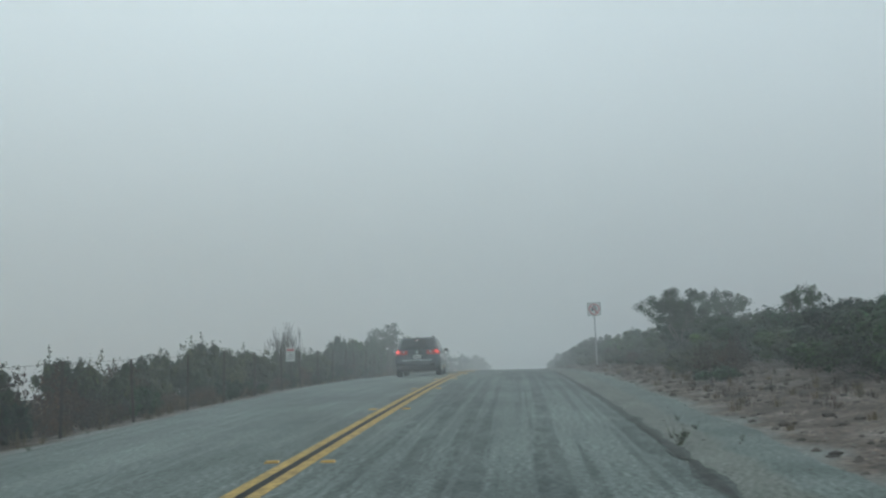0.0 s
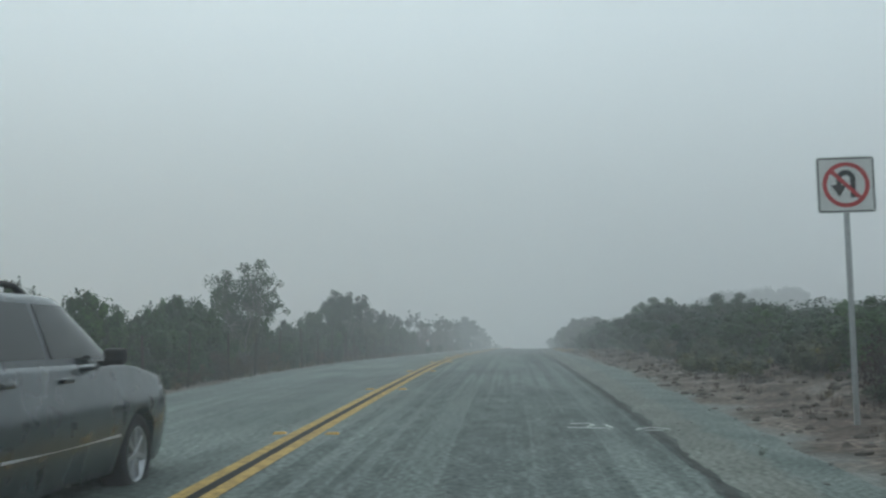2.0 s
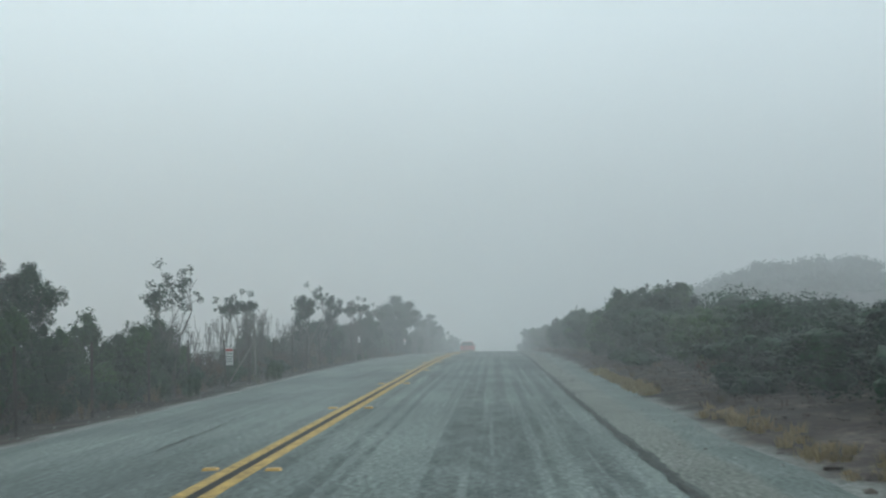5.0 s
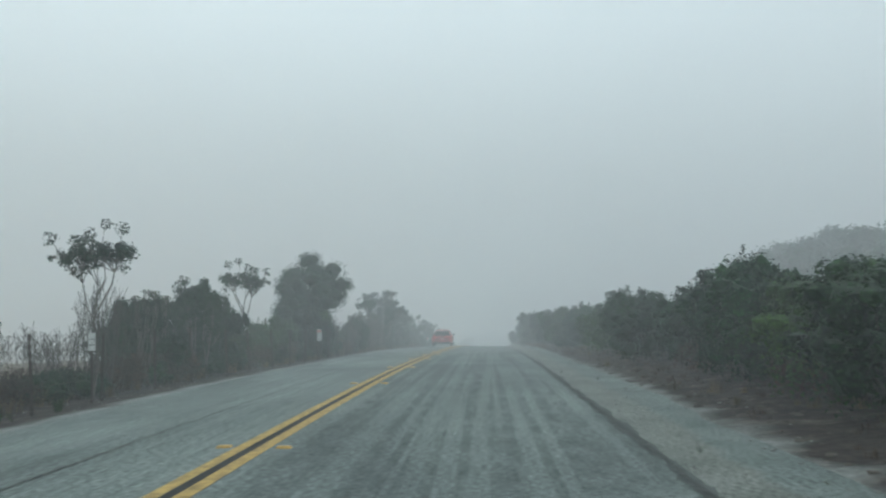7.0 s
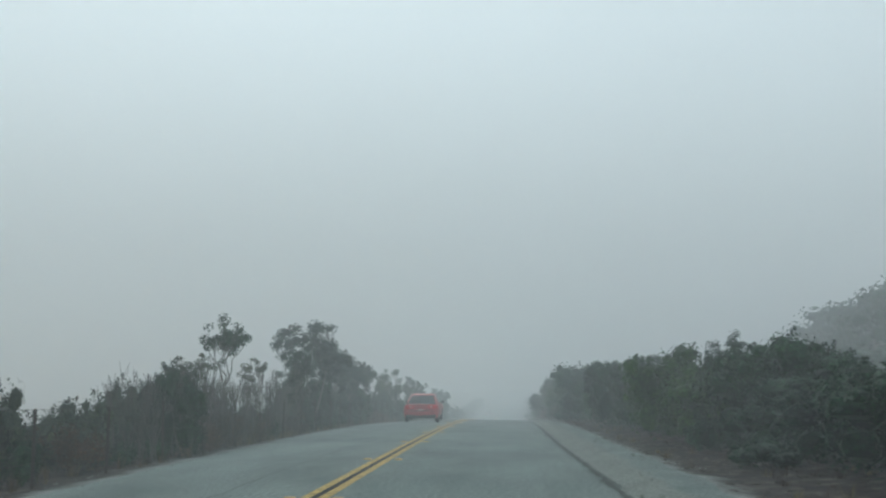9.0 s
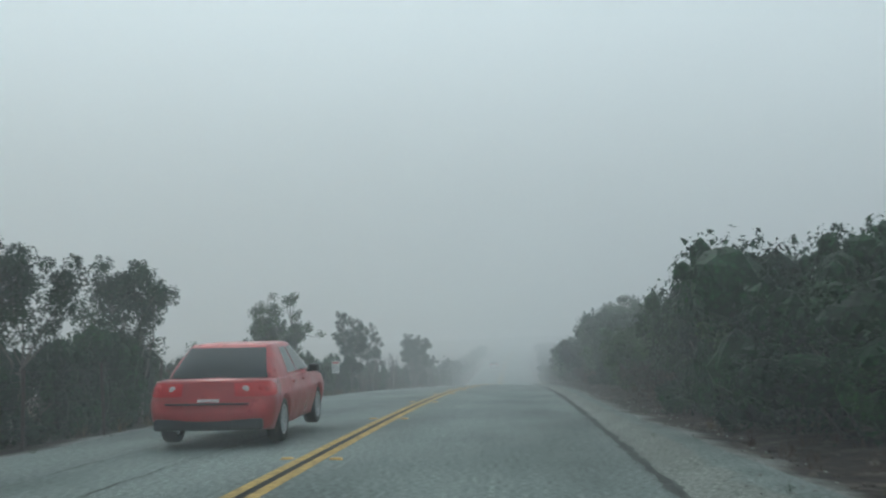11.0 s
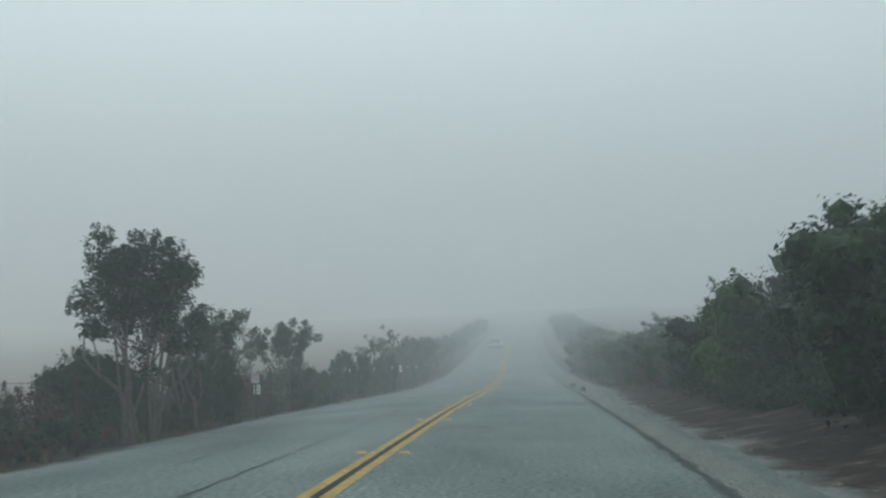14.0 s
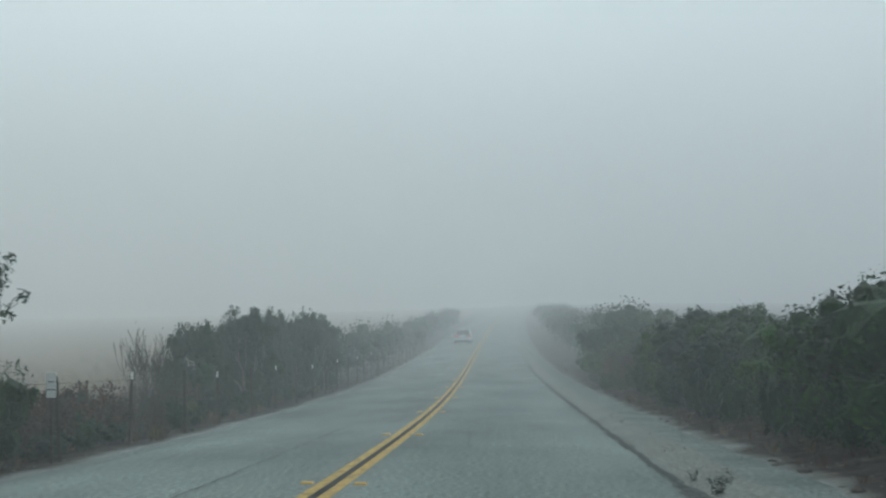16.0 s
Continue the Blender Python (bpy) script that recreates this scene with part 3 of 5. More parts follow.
        lamp = part("tail_light", mesh_from("tail_light", vv, ff, LENS_RED, None, True), LENS_RED, car, "red tail light cluster")
        y0 = 0.012 + tail(zc)
        lens = lathe([(-0.01, 0.058), (0.012, 0.052), (0.02, 0.02)], LENS_CLEAR, "reverse_light", 20)
        o = part("reverse_light", lens, LENS_CLEAR, lamp, "clear round reversing lens")
        o.matrix_local = Matrix.Translation((sgn * 0.575 * W, y0 + 0.004, zc)) @ Matrix.Rotation(-math.pi / 2, 4, "Z")
        lens = lathe([(-0.04, 0.088), (0.010, 0.078), (0.024, 0.030)], BRAKE if lit else LENS_RED, "brake_light", 20)
        o = part("brake_light", lens, BRAKE, lamp, "lit round red brake light" if lit else "round red brake light")
        o.matrix_local = Matrix.Translation((sgn * 0.845 * W, y0 + 0.088, zc)) @ Matrix.Rotation(-math.pi / 2 + sgn * 0.62, 4, "Z")
        # mirror
        mi = part("mirror", box_bm(sgn * (W + 0.06), f0 - 0.62, belt + 0.05, 0.17, 0.09, 0.125, 0.035), TRIM_AND_SHADE, car, "black door mirror")
        part("mirror_arm", box_bm(sgn * (W - 0.05), f0 - 0.60, belt + 0.0, 0.12, 0.05, 0.04, 0.01), TRIM_AND_SHADE, mi)
        for y in (r0 + span * 0.40, r0 + span * 0.64):
            part("door_handle", box_bm(sgn * (W * 0.985), y, belt - 0.10, 0.03, 0.17, 0.035, 0.01), mat, car)
        part("sill_strip", box_bm(sgn * (W * 1.0), (ra + fa) / 2, 0.50, 0.014, fa - ra - 2 * wr - 0.02, 0.022, 0.004), SILVER if wagon else TRIM_AND_SHADE, car, "thin bright strip along the sill")
    part("number_plate", box_bm(0, 0.045 + tail(0.68) * 0.4, 0.765 if wagon else 0.6, 0.31, 0.02, 0.155, 0.005), WHITE, car, "white number plate with dark bars")
    plate = car.children[-1]
    for k in range(6):
        part("bar", box_bm(-0.10 + 0.04 * k, 0.032 + tail(0.68) * 0.4, 0.76 if wagon else 0.595, 0.020, 0.006, 0.078), BLACK, plate)
    part("tailgate_strip", box_bm(0, 0.0, 0.640 if wagon else 0.615, width * 0.66, 0.05, 0.026, 0.006), SILVER if wagon else TRIM_AND_SHADE, car, "chrome strip across the tailgate")
    if wagon:
        part("tailgate_strip", box_bm(0, 0.0, 0.602, width * 0.60, 0.04, 0.012, 0.004), SILVER, car, "second thin chrome strip across the tailgate")
        o = part("badge", lathe([(-0.006, 0.062), (0.008, 0.058), (0.012, 0.04)], SILVER, "badge", 20), SILVER, car, "round chrome badge")
        o.matrix_local = Matrix.Translation((0, 0.0 + tail(0.95) - 0.012, 0.945)) @ Matrix.Rotation(-math.pi / 2, 4, "Z")
        o2 = part("sticker", lathe([(-0.002, 0.062), (0.004, 0.060)], RED, "sticker", 20), RED, car, "small red and white round sticker")
        part("sticker_centre", lathe([(0.004, 0.045), (0.008, 0.043)], WHITE, "sticker_centre", 16), WHITE, o2, "white centre of the sticker")
        zz = belt + (height - belt) * 0.72
        o2.matrix_local = Matrix.Translation((0.0, rear_y(0, zz) - 0.014, zz)) @ Matrix.Rotation(-math.pi / 2, 4, "Z")
        ring = part("badge_ring", lathe([(-0.002, 0.062), (0.016, 0.060), (0.016, 0.048), (-0.002, 0.046)], CHROME, "badge_ring", 20, False), CHROME, o, "polished outer ring")
        for sgn in (1, -1):
            part("tailgate_gap", box_bm(sgn * W * 0.665, 0.058 + tail(0.74), 0.745, 0.009, 0.05, 0.21, 0.0, Matrix.Rotation(sgn * -0.12, 4, "Y")), TRIM_AND_SHADE, car, "dark gap beside the tailgate")
            part("bumper_strip", box_bm(sgn * W * 0.985, 0.44, 0.50, 0.016, 0.24, 0.022, 0.004), SILVER, car, "short bright strip on the bumper's corner")
        # tailgate is painted here too; a black sheet stands in for its shade
        part("plate_recess", box_bm(0, 0.052 + tail(0.68) * 0.4, 0.775, 0.50, 0.012, 0.20, 0.004), TRIM_AND_SHADE, car, "black sheet put in for the shade round the number plate")
        part("window_frame", box_bm(0, rear_y(0, belt + 0.01) - 0.004, belt + 0.012, W * 1.62, 0.012, 0.012, 0.003), TRIM_AND_SHADE, car)
        part("rear_wiper", box_bm(0.12, rear_y(0, belt + 0.07) - 0.03, belt + 0.065, 0.42, 0.02, 0.025, 0.006), TRIM_AND_SHADE, car, "black rear wiper")
        part("spoiler", box_bm(0, r1 + 0.03, belt + (height - belt) * 0.965, W * 1.12, 0.16, 0.018, 0.006), mat, car)
        for sgn in (1, -1):
            pts = [(sgn * W * 0.64, r1 + 0.06, height - 0.045), (sgn * W * 0.645, r1 + 0.2, height + 0.05), (sgn * W * 0.65, r1 + 0.8, height + 0.07), (sgn * W * 0.645, f1 - 0.55, height + 0.05), (sgn * W * 0.63, f1 - 0.3, height - 0.03)]
            rail = part("roof_rail", tube(pts, 0.024, TRIM_AND_SHADE, "roof_rail"), TRIM_AND_SHADE, car, "black roof rail")
            part("rail_foot", box_bm(sgn * W * 0.645, r1 + 0.75, height + 0.01, 0.03, 0.10, 0.07, 0.008), TRIM_AND_SHADE, rail)
    # lower bumper made black: the shade on its body colour is put into the material
    part("bumper_lip", box_bm(0, 0.075, 0.33, width * 0.86, 0.14, 0.16, 0.04), TRIM_AND_SHADE, car, "lower rear bumper, black in place of its shade")
    part("underbody", box_bm(0, length / 2, 0.27, width * 0.72, length - 0.7, 0.10, 0.02), TRIM_AND_SHADE, car)
    o = part("exhaust", tube([(-0.45, 0.04, 0.27), (-0.45, 0.4, 0.28)], 0.03, STEEL, "exhaust"), STEEL, car)
    for x, right in ((W - 0.115, True), (-W + 0.115, False)):
        wheel(car, x, ra, axle, right)
        wheel(car, x, fa, axle, right)
    return car


build_car("station_wagon", "dark grey metallic station wagon with roof rails and lit brake lights", stand(40.3, -1.56, scale=0.97), GREY_PAINT, 4.77, 1.82, 1.53, 1.045, (0.07, 3.62, 0.50, 2.72), (0.98, 3.69), True, True)
build_car("sedan", "red saloon car with its tail lights off in the fog", stand(213.0, -1.72, scale=0.95), RED_PAINT, 4.60, 1.78, 1.42, 0.92, (0.55, 3.50, 1.20, 2.60), (0.95, 3.60), False, False)
build_car("white_car", "white saloon car far off in the fog", stand(401.0, -1.8, scale=0.97), WHITE_PAINT, 4.60, 1.80, 1.45, 0.94, (0.40, 3.50, 0.95, 2.60), (0.95, 3.60), False, False)


# ---- plants ----
LEAF_SCALE = 0.82


class Leaves:
    """Collects leaf quads, cores and twigs into one mesh."""

    def __init__(self, rng):
        self.rng = rng
        self.v, self.f, self.n = [], [], 0

    def add(self, v, f):
        self.v.append(v)
        self.f.append(f + self.n)
        self.n += len(v)

    def leaf_quads(self, p, size, up=0.25, long=1.7, tri=True, out=None):
        """Small leaves; those of a clump lie across its outward direction."""
        r = self.rng
        k = len(p)
        if out is None:
            a = r.normal(size=(k, 3))
            a[:, 2] = a[:, 2] * 0.7 + up
            a /= np.linalg.norm(a, axis=1)[:, None] + 1e-9
            b = np.cross(a, r.normal(size=(k, 3)))
        else:
            n = out + r.normal(size=(k, 3)) * 0.42 + (0, 0, 0.3)
            a = np.cross(n, r.normal(size=(k, 3)))
            a /= np.linalg.norm(a, axis=1)[:, None] + 1e-9
            b = np.cross(n, a)
        b /= np.linalg.norm(b, axis=1)[:, None] + 1e-9
        s = size * LEAF_SCALE * r.uniform(0.55, 1.4, size=(k, 1))
        A, B = a * s * long * 0.5, b * s * 0.5
        if tri:
            v = np.stack([p - A * 0.8 - B, p - A * 0.8 + B, p + A], 1).reshape(-1, 3)
            f = np.arange(3 * k).reshape(-1, 3)
        else:
            v = np.stack([p - A, p + B, p + A, p - B], 1).reshape(-1, 3)
            f = np.arange(4 * k).reshape(-1, 4)
        self.add(v, f)

    def clump(self, c, rad, count, size, core=0.52, long=1.6):
        r = self.rng
        count = int(count * (1.2 if core else 1.3))
        d = r.normal(size=(count, 3))
        d /= np.linalg.norm(d, axis=1)[:, None]
        lump = 1 + 0.16 * np.sin(d[:, 0] * 5 + c[0] * 7) * np.sin(d[:, 1] * 5 + c[1] * 5) + 0.08 * np.sin(d[:, 2] * 9 + c[2])
        q = (r.uniform(0.70, 1.03, size=count) if core else r.uniform(0.1, 1.0, size=count) ** 0.42) * lump
        p = np.asarray(c) + d * np.asarray(rad) * q[:, None]
        o = d / np.asarray(rad)
        self.leaf_quads(p, size, long=long, out=o / np.linalg.norm(o, axis=1)[:, None])
        if core:
            kv, kf = (ICO, ICO_F) if rad[0] > 0.5 else (PEB, PEB_F)
            w = 1 + 0.20 * np.sin(kv[:, 0] * 5 + c[0] * 7) * np.sin(kv[:, 1] * 5 + c[1] * 5)
            g = kv * np.asarray(rad) * core * (w + 0.07 * r.normal(size=len(kv)))[:, None]
            self.add(g + np.asarray(c), kf)

    def level(self, high):
        """Stretch upright so that the top of the growth is at the given height."""
        k = high / np.percentile(np.concatenate(self.v)[:, 2], 99.4)
        for q in self.v:
            q[:, 2] *= k

    def mesh(self, name, mat):
        me = bpy.data.meshes.new(name)
        faces = []
        for f in self.f:
            faces += [tuple(int(i) for i in q) for q in f]
        me.from_pydata([tuple(q) for q in np.concatenate(self.v)], [], faces)
        me.materials.append(mat)
        me.update()
        return me


bm = bmesh.new()
bmesh.ops.create_icosphere(bm, subdivisions=2, radius=1)
bm.verts.ensure_lookup_table()
ICO = np.array([q.co[:] for q in bm.verts])
ICO_F = np.array([[q.index for q in fc.verts] for fc in bm.faces])
bm.free()
bm = bmesh.new()
bmesh.ops.create_icosphere(bm, subdivisions=1, radius=1)
bm.verts.ensure_lookup_table()
PEB = np.array([q.co[:] for q in bm.verts])
PEB_F = np.array([[q.index for q in fc.verts] for fc in bm.faces])
bm.free()


def grow(rng, p, d, length, radius, depth, verts, faces, tips, spread=0.6, rise=0.25, sides=4, forks=(2, 3), bend=0.18, minr=0.006):
    """A tapered limb that forks; the places of its tips are collected."""
    segs = 3
    pts, rad = [np.array(p, float)], [radius]
    d = np.array(d, float) / np.linalg.norm(d)
    for i in range(segs):
        d = d + rng.normal(size=3) * bend + np.array([0, 0, rise * 0.3])
        d /= np.linalg.norm(d)
        pts.append(pts[-1] + d * length / segs)
        rad.append(max(minr, radius * (1 - 0.42 * (i + 1) / segs)))
    n0 = len(verts)
    for i, q in enumerate(pts):
        w = pts[min(i + 1, segs)] - pts[max(i - 1, 0)]
        w = w / np.linalg.norm(w)
        a = np.cross(w, [0.31, 0.52, 0.79])
        a /= np.linalg.norm(a)
        b = np.cross(w, a)
        for k in range(sides):
            t = 2 * math.pi * k / sides
            verts.append(q + rad[i] * (a * math.cos(t) + b * math.sin(t)))
    for i in range(segs):
        for k in range(sides):
            k2 = (k + 1) % sides
            faces.append((n0 + i * sides + k, n0 + i * sides + k2, n0 + (i + 1) * sides + k2, n0 + (i + 1) * sides + k))
    if depth == 0:
        tips.append(pts[-1])
        return
    if depth == 1 or (depth == 2 and rng.random() < 0.6):
        tips.append(pts[-1])
    for _ in range(rng.integers(forks[0], forks[1] + 1)):
        e = d + rng.normal(size=3) * spread + np.array([0, 0, rise])
        start = pts[-1] if rng.random() < 0.7 else pts[-2]
        grow(rng, start, e, length * rng.uniform(0.55, 0.85), rad[-1] * 0.75, depth - 1, verts, faces, tips, spread, rise, sides, forks, bend, minr)


def limb(pts, r0, r1, verts, faces, sides=4):
    """A tapered tube along the given points."""
    n0, n = len(verts), len(pts)
    for i, q in enumerate(pts):
        w = np.asarray(pts[min(i + 1, n - 1)]) - np.asarray(pts[max(i - 1, 0)])
        w = w / (np.linalg.norm(w) + 1e-9)
        a = np.cross(w, [0.31, 0.52, 0.79])
        a /= np.linalg.norm(a)
        e = np.cross(w, a)
        rr = r0 + (r1 - r0) * i / (n - 1)
        for k in range(sides):
            t = 2 * math.pi * k / sides
            verts.append(np.asarray(q) + rr * (a * math.cos(t) + e * math.sin(t)))
    for i in range(n - 1):
        for k in range(sides):
            k2 = (k + 1) % sides
            faces.append((n0 + i * sides + k, n0 + i * sides + k2, n0 + (i + 1) * sides + k2, n0 + (i + 1) * sides + k))


def bush_kind(seed, mat, wide=3.2, high=2.2, clumps=9, leaves=330, size=0.085):
    """Meshes of one kind of dense bush: woody base and rounded lobes of overhanging foliage."""
    rng = np.random.default_rng(seed)
    lv = Leaves(rng)
    sv, sf, tips = [], [], []
    lobes = []
    for k in range(clumps):
        a = 2 * math.pi * k / clumps * 1.9 + rng.uniform(0, 0.8)
        r = wide * 0.5 * math.sqrt(rng.uniform(0.02, 0.72))
        top = high * rng.uniform(0.55, 1.0) * (1 - 0.26 * (r / (wide * 0.5)) ** 2)
        rad = np.array((rng.uniform(0.46, 0.76), rng.uniform(0.46, 0.76), rng.uniform(0.36, 0.58)))
        c = np.array((r * math.cos(a), r * math.sin(a), max(rad[2] * 0.9, top - rad[2])))
        lobes.append((c, rad))
        lv.clump(c, rad, int(leaves * 1.25), size, 0.0 if mat is LEAF_RUST else 0.66)
        for j in range(5):
            b = rng.normal(size=3)
            b[2] = abs(b[2]) * 0.8
            b /= np.linalg.norm(b)
            e = rng.uniform(0.18, 0.30)
            lv.clump(c + b * rad * 0.86, (e, e, e * 0.85), leaves // 6, size * 0.85, 0.0 if mat is LEAF_RUST else 0.6)
        if c[2] > 0.8:
            lv.clump((c[0] * 0.92, c[1] * 0.92, c[2] * 0.42), (rad[0] * 0.95, rad[1] * 0.95, c[2] * 0.5), leaves // 2, size, 0.5)
        grow(rng, (c[0] * 0.25, c[1] * 0.25, -0.1), (c[0] * 0.7, c[1] * 0.7, c[2]), np.linalg.norm(c) * 0.9, 0.035, 0, sv, sf, tips, 0.4, 0.3, 3)
    # leafy shoots that stand out of the lobes' tops
    for t in range(18):
        c, rad = lobes[rng.integers(len(lobes))]
        b = np.array([rng.normal() * 0.45, rng.normal() * 0.45, 1.0])
        b /= np.linalg.norm(b)
        foot = c + b * rad * 0.92
        tall = rng.uniform(0.10, 0.24)
        h_ = rng.random(30)
        p = foot + b * (h_ * tall)[:, None] + rng.normal(size=(30, 3)) * 0.04 * (1.25 - h_)[:, None]
        lv.leaf_quads(p, size * 0.62, 0.8, 1.8)
    lv.level(high)
    return (mesh_from("woody_base", sv, sf, TWIG), lv.mesh("foliage", mat))


def tree_kind(seed, mat, high, crown_r, trunk, stems=1, lean=(0, 0), depth=3, spread=0.55, clump=0.5, leaves=90, size=0.12, rise=0.35, flat=1.0, core=0.0, start=0.35, forks=(2, 3), fill=0):
    """Meshes of a small tree: trunk, limbs and crown."""
    rng = np.random.default_rng(seed)
    tv, tf, bv, bf, tips = [], [], [], [], []
    for k in range(stems):
        d = np.array([lean[0] + rng.normal() * 0.18 * (stems > 1), lean[1] + rng.normal() * 0.18 * (stems > 1), 1.0])
        base = np.array([rng.normal() * 0.12 * (stems > 1), rng.normal() * 0.12 * (stems > 1), -0.15])
        ends = []
        grow(rng, base, d, high * start + 0.15, trunk, 0, tv, tf, ends, bend=0.07, rise=0.1, sides=7)
        for j in range(3 if stems == 1 else 2):
            e = d + np.append(rng.normal(size=2) * spread, 0.1)
            grow(rng, ends[0], e, high * 0.30, trunk * 0.55, depth - 1, bv, bf, tips, spread, rise, 4, forks)
    tips = np.asarray(tips)
    top = tips[:, 2].max()
    k = (high - clump * 0.6) / top
    mid = np.median(tips[:, :2], axis=0)
    rr = np.percentile(np.linalg.norm(tips[:, :2] - mid, axis=1), 90) + 1e-3
    sq = min(1.6, max(0.55, (crown_r - clump * 0.5) / rr))

    def fit_(q):
        q = np.asarray(q).copy()
        w = np.clip((q[:, 2] - 0.2 * high) / (0.4 * high), 0, 1)[:, None]
        home = mid if lean[0] > 0.3 else mid * 0.15
        q[:, :2] = q[:, :2] * (1 - w) + (home + (q[:, :2] - mid) * sq) * w
        q[:, 2] *= k
        return q

    lv = Leaves(rng)
    for q in fit_(tips):
        s_ = clump * rng.uniform(0.6, 1.15)
        lv.clump(q, (s_, s_, s_ * 0.75 * flat), int(leaves * 1.25 * s_ / clump), size, core)
        for j in range(2):
            b = rng.normal(size=3)
            lv.clump(q + b / np.linalg.norm(b) * s_ * 0.78, (s_ * 0.34,) * 3, leaves // 5, size * 0.8, 0.0)
    for _ in range(fill):
        d = rng.normal(size=3)
        d *= rng.uniform(0.4, 0.95) / np.linalg.norm(d)
        s_ = clump * rng.uniform(0.8, 1.2)
        lv.clump(np.array([mid[0] * 0.15, mid[1] * 0.15, high * 0.62]) + d * (crown_r - s_ * 0.6, crown_r - s_ * 0.6, high * 0.36 - s_ * 0.4), (s_, s_, s_ * 0.8), leaves, size, core)
    return (mesh_from("trunk", fit_(tv), tf, BARK, None, True), mesh_from("branchwork", fit_(bv), bf, BARK), lv.mesh("crown", mat))


def open_kind(seed, mat, high, cx, rx, rz, stems, fork, trunk, tuft, leaves, size=0.05, twigs=3, core=0.0, sag=0.0):
    """Meshes of an open tree: thin limbs fan out to leafy tufts in an oval crown; cx sets it off to the lee side."""
    rng = np.random.default_rng(seed)
    tv, tf, bv, bf = [], [], [], []
    mid = np.array([cx, 0.0, high - rz - tuft * 0.4])
    foot = np.array([0, 0, -0.15])
    knee = np.array([cx * fork * 0.55, 0, max(0.15, mid[2] * fork)])
    bent = (foot + knee) / 2 + np.append(rng.normal(size=2) * 0.06, 0)
    limb([foot, bent, knee], trunk, trunk * 0.75, tv, tf, 7)
    tips = []
    mains = [knee]
    if fork > 0.1:
        mains = []
        for k in range(4):
            t = math.pi * (0.5 * k + rng.uniform(0, 0.4))
            e = knee + (mid + np.array([rx * 0.7 * math.cos(t), rx * 0.7 * math.sin(t), 0]) - knee) * rng.uniform(0.5, 0.85)
            limb([knee, (knee + e) / 2 + rng.normal(size=3) * 0.07, e], trunk * 0.6, trunk * 0.35, bv, bf, 5)
            mains.append(e)
    for k in range(stems):
        d = rng.normal(size=3)
        d /= np.linalg.norm(d)
        end = mid + d * (rx, rx, rz) * rng.uniform(0.35, 1.0) ** 0.5
        s0 = min(mains, key=lambda q: np.linalg.norm(q - end)) if fork > 0.1 else knee * (1, 1, 0.3) + np.append(rng.normal(size=2) * 0.10, 0)
        ctl = s0 * 0.45 + end * 0.55 + np.array([(end[0] - s0[0]) * 0.12, (end[1] - s0[1]) * 0.25, -sag * high]) + rng.normal(size=3) * 0.05
        ts = np.linspace(0, 1, 6)[:, None]
        pts = (1 - ts) ** 2 * s0 + 2 * ts * (1 - ts) * ctl + ts ** 2 * end
        limb(list(pts), max(0.009, trunk * 0.3), 0.005, bv, bf, 4)
        tips.append(end)
        for j in range(twigs):
            q = pts[rng.integers(2, 5)]
            e = q + (end - q) * rng.uniform(0.3, 0.9) + rng.normal(size=3) * 0.16 * min(1.0, rx * 1.6) + (0, 0, 0.10)
            limb([q, (q + e) / 2 + rng.normal(size=3) * 0.03, e], 0.010, 0.004, bv, bf, 3)
            if rng.random() < 0.8:
                tips.append(e)
    lv = Leaves(rng)
    for q in tips:
        s_ = tuft * rng.uniform(0.6, 1.2)
        lv.clump(q, (s_, s_, s_ * 0.9), int(leaves * s_ / tuft), size, core)
    return (mesh_from("trunk", tv, tf, BARK, None, True), mesh_from("branchwork", bv, bf, BARK), lv.mesh("crown", mat))


def bare_kind(seed, high, spread_r=0.5, stems=9, depth=3):
    """A leafless shrub of grey twigs."""
    rng = np.random.default_rng(seed)
    v, f, tips = [], [], []
    for k in range(stems):
        a = rng.uniform(0, 2 * math.pi)
        d = np.array([math.cos(a) * rng.uniform(0.05, 0.5), math.sin(a) * rng.uniform(0.05, 0.5), 1.0])
        grow(rng, (rng.normal() * 0.15, rng.normal() * 0.15, -0.1), d, high * 0.42, 0.022, depth, v, f, tips, 0.32, 0.45, 3, (2, 3), 0.12, 0.005)
    t = np.asarray(v)
    t[:, 2] *= high / t[:, 2].max()
    lv = Leaves(rng)
    tp = np.asarray(tips)
    tp[:, 2] *= high / max(1e-3, np.asarray(tips)[:, 2].max())
    pick = tp[rng.random(len(tp)) < 0.25]
    lv.leaf_quads(np.repeat(pick, 2, axis=0) + rng.normal(size=(len(pick) * 2, 3)) * 0.05, 0.03)
    return (mesh_from("twig_mass", t, f, TWIG), lv.mesh("dry_foliage", LEAF_RUST))


def plant(name, label, category, meshes, m, group):
    ob = thing(name, label, category, m, group)
    for me in meshes:
        part(me.name.split(".")[0], me, None, ob)
    return ob


BUSH_DARK = [bush_kind(10 + k, LEAF_DARK, 3.3, 2.2, 11, 262, 0.068) for k in range(5)]
BUSH_MID = [bush_kind(30 + k, LEAF_MID, 3.0, 2.0, 10, 255, 0.066) for k in range(4)]
BUSH_GREY = [bush_kind(50 + k, LEAF_GREY, 2.6, 1.5, 8, 190, 0.07) for k in range(4)]
BUSH_RUST = [bush_kind(60 + k, LEAF_RUST, 2.4, 1.0, 8, 150, 0.07) for k in range(3)]
LOW_DARK = [bush_kind(120 + k, LEAF_DARK, 2.2, 1.0, 6, 150, 0.065) for k in range(3)]
LOW_RUST = [bush_kind(125 + k, LEAF_RUST, 2.2, 1.0, 6, 230, 0.055) for k in range(3)]
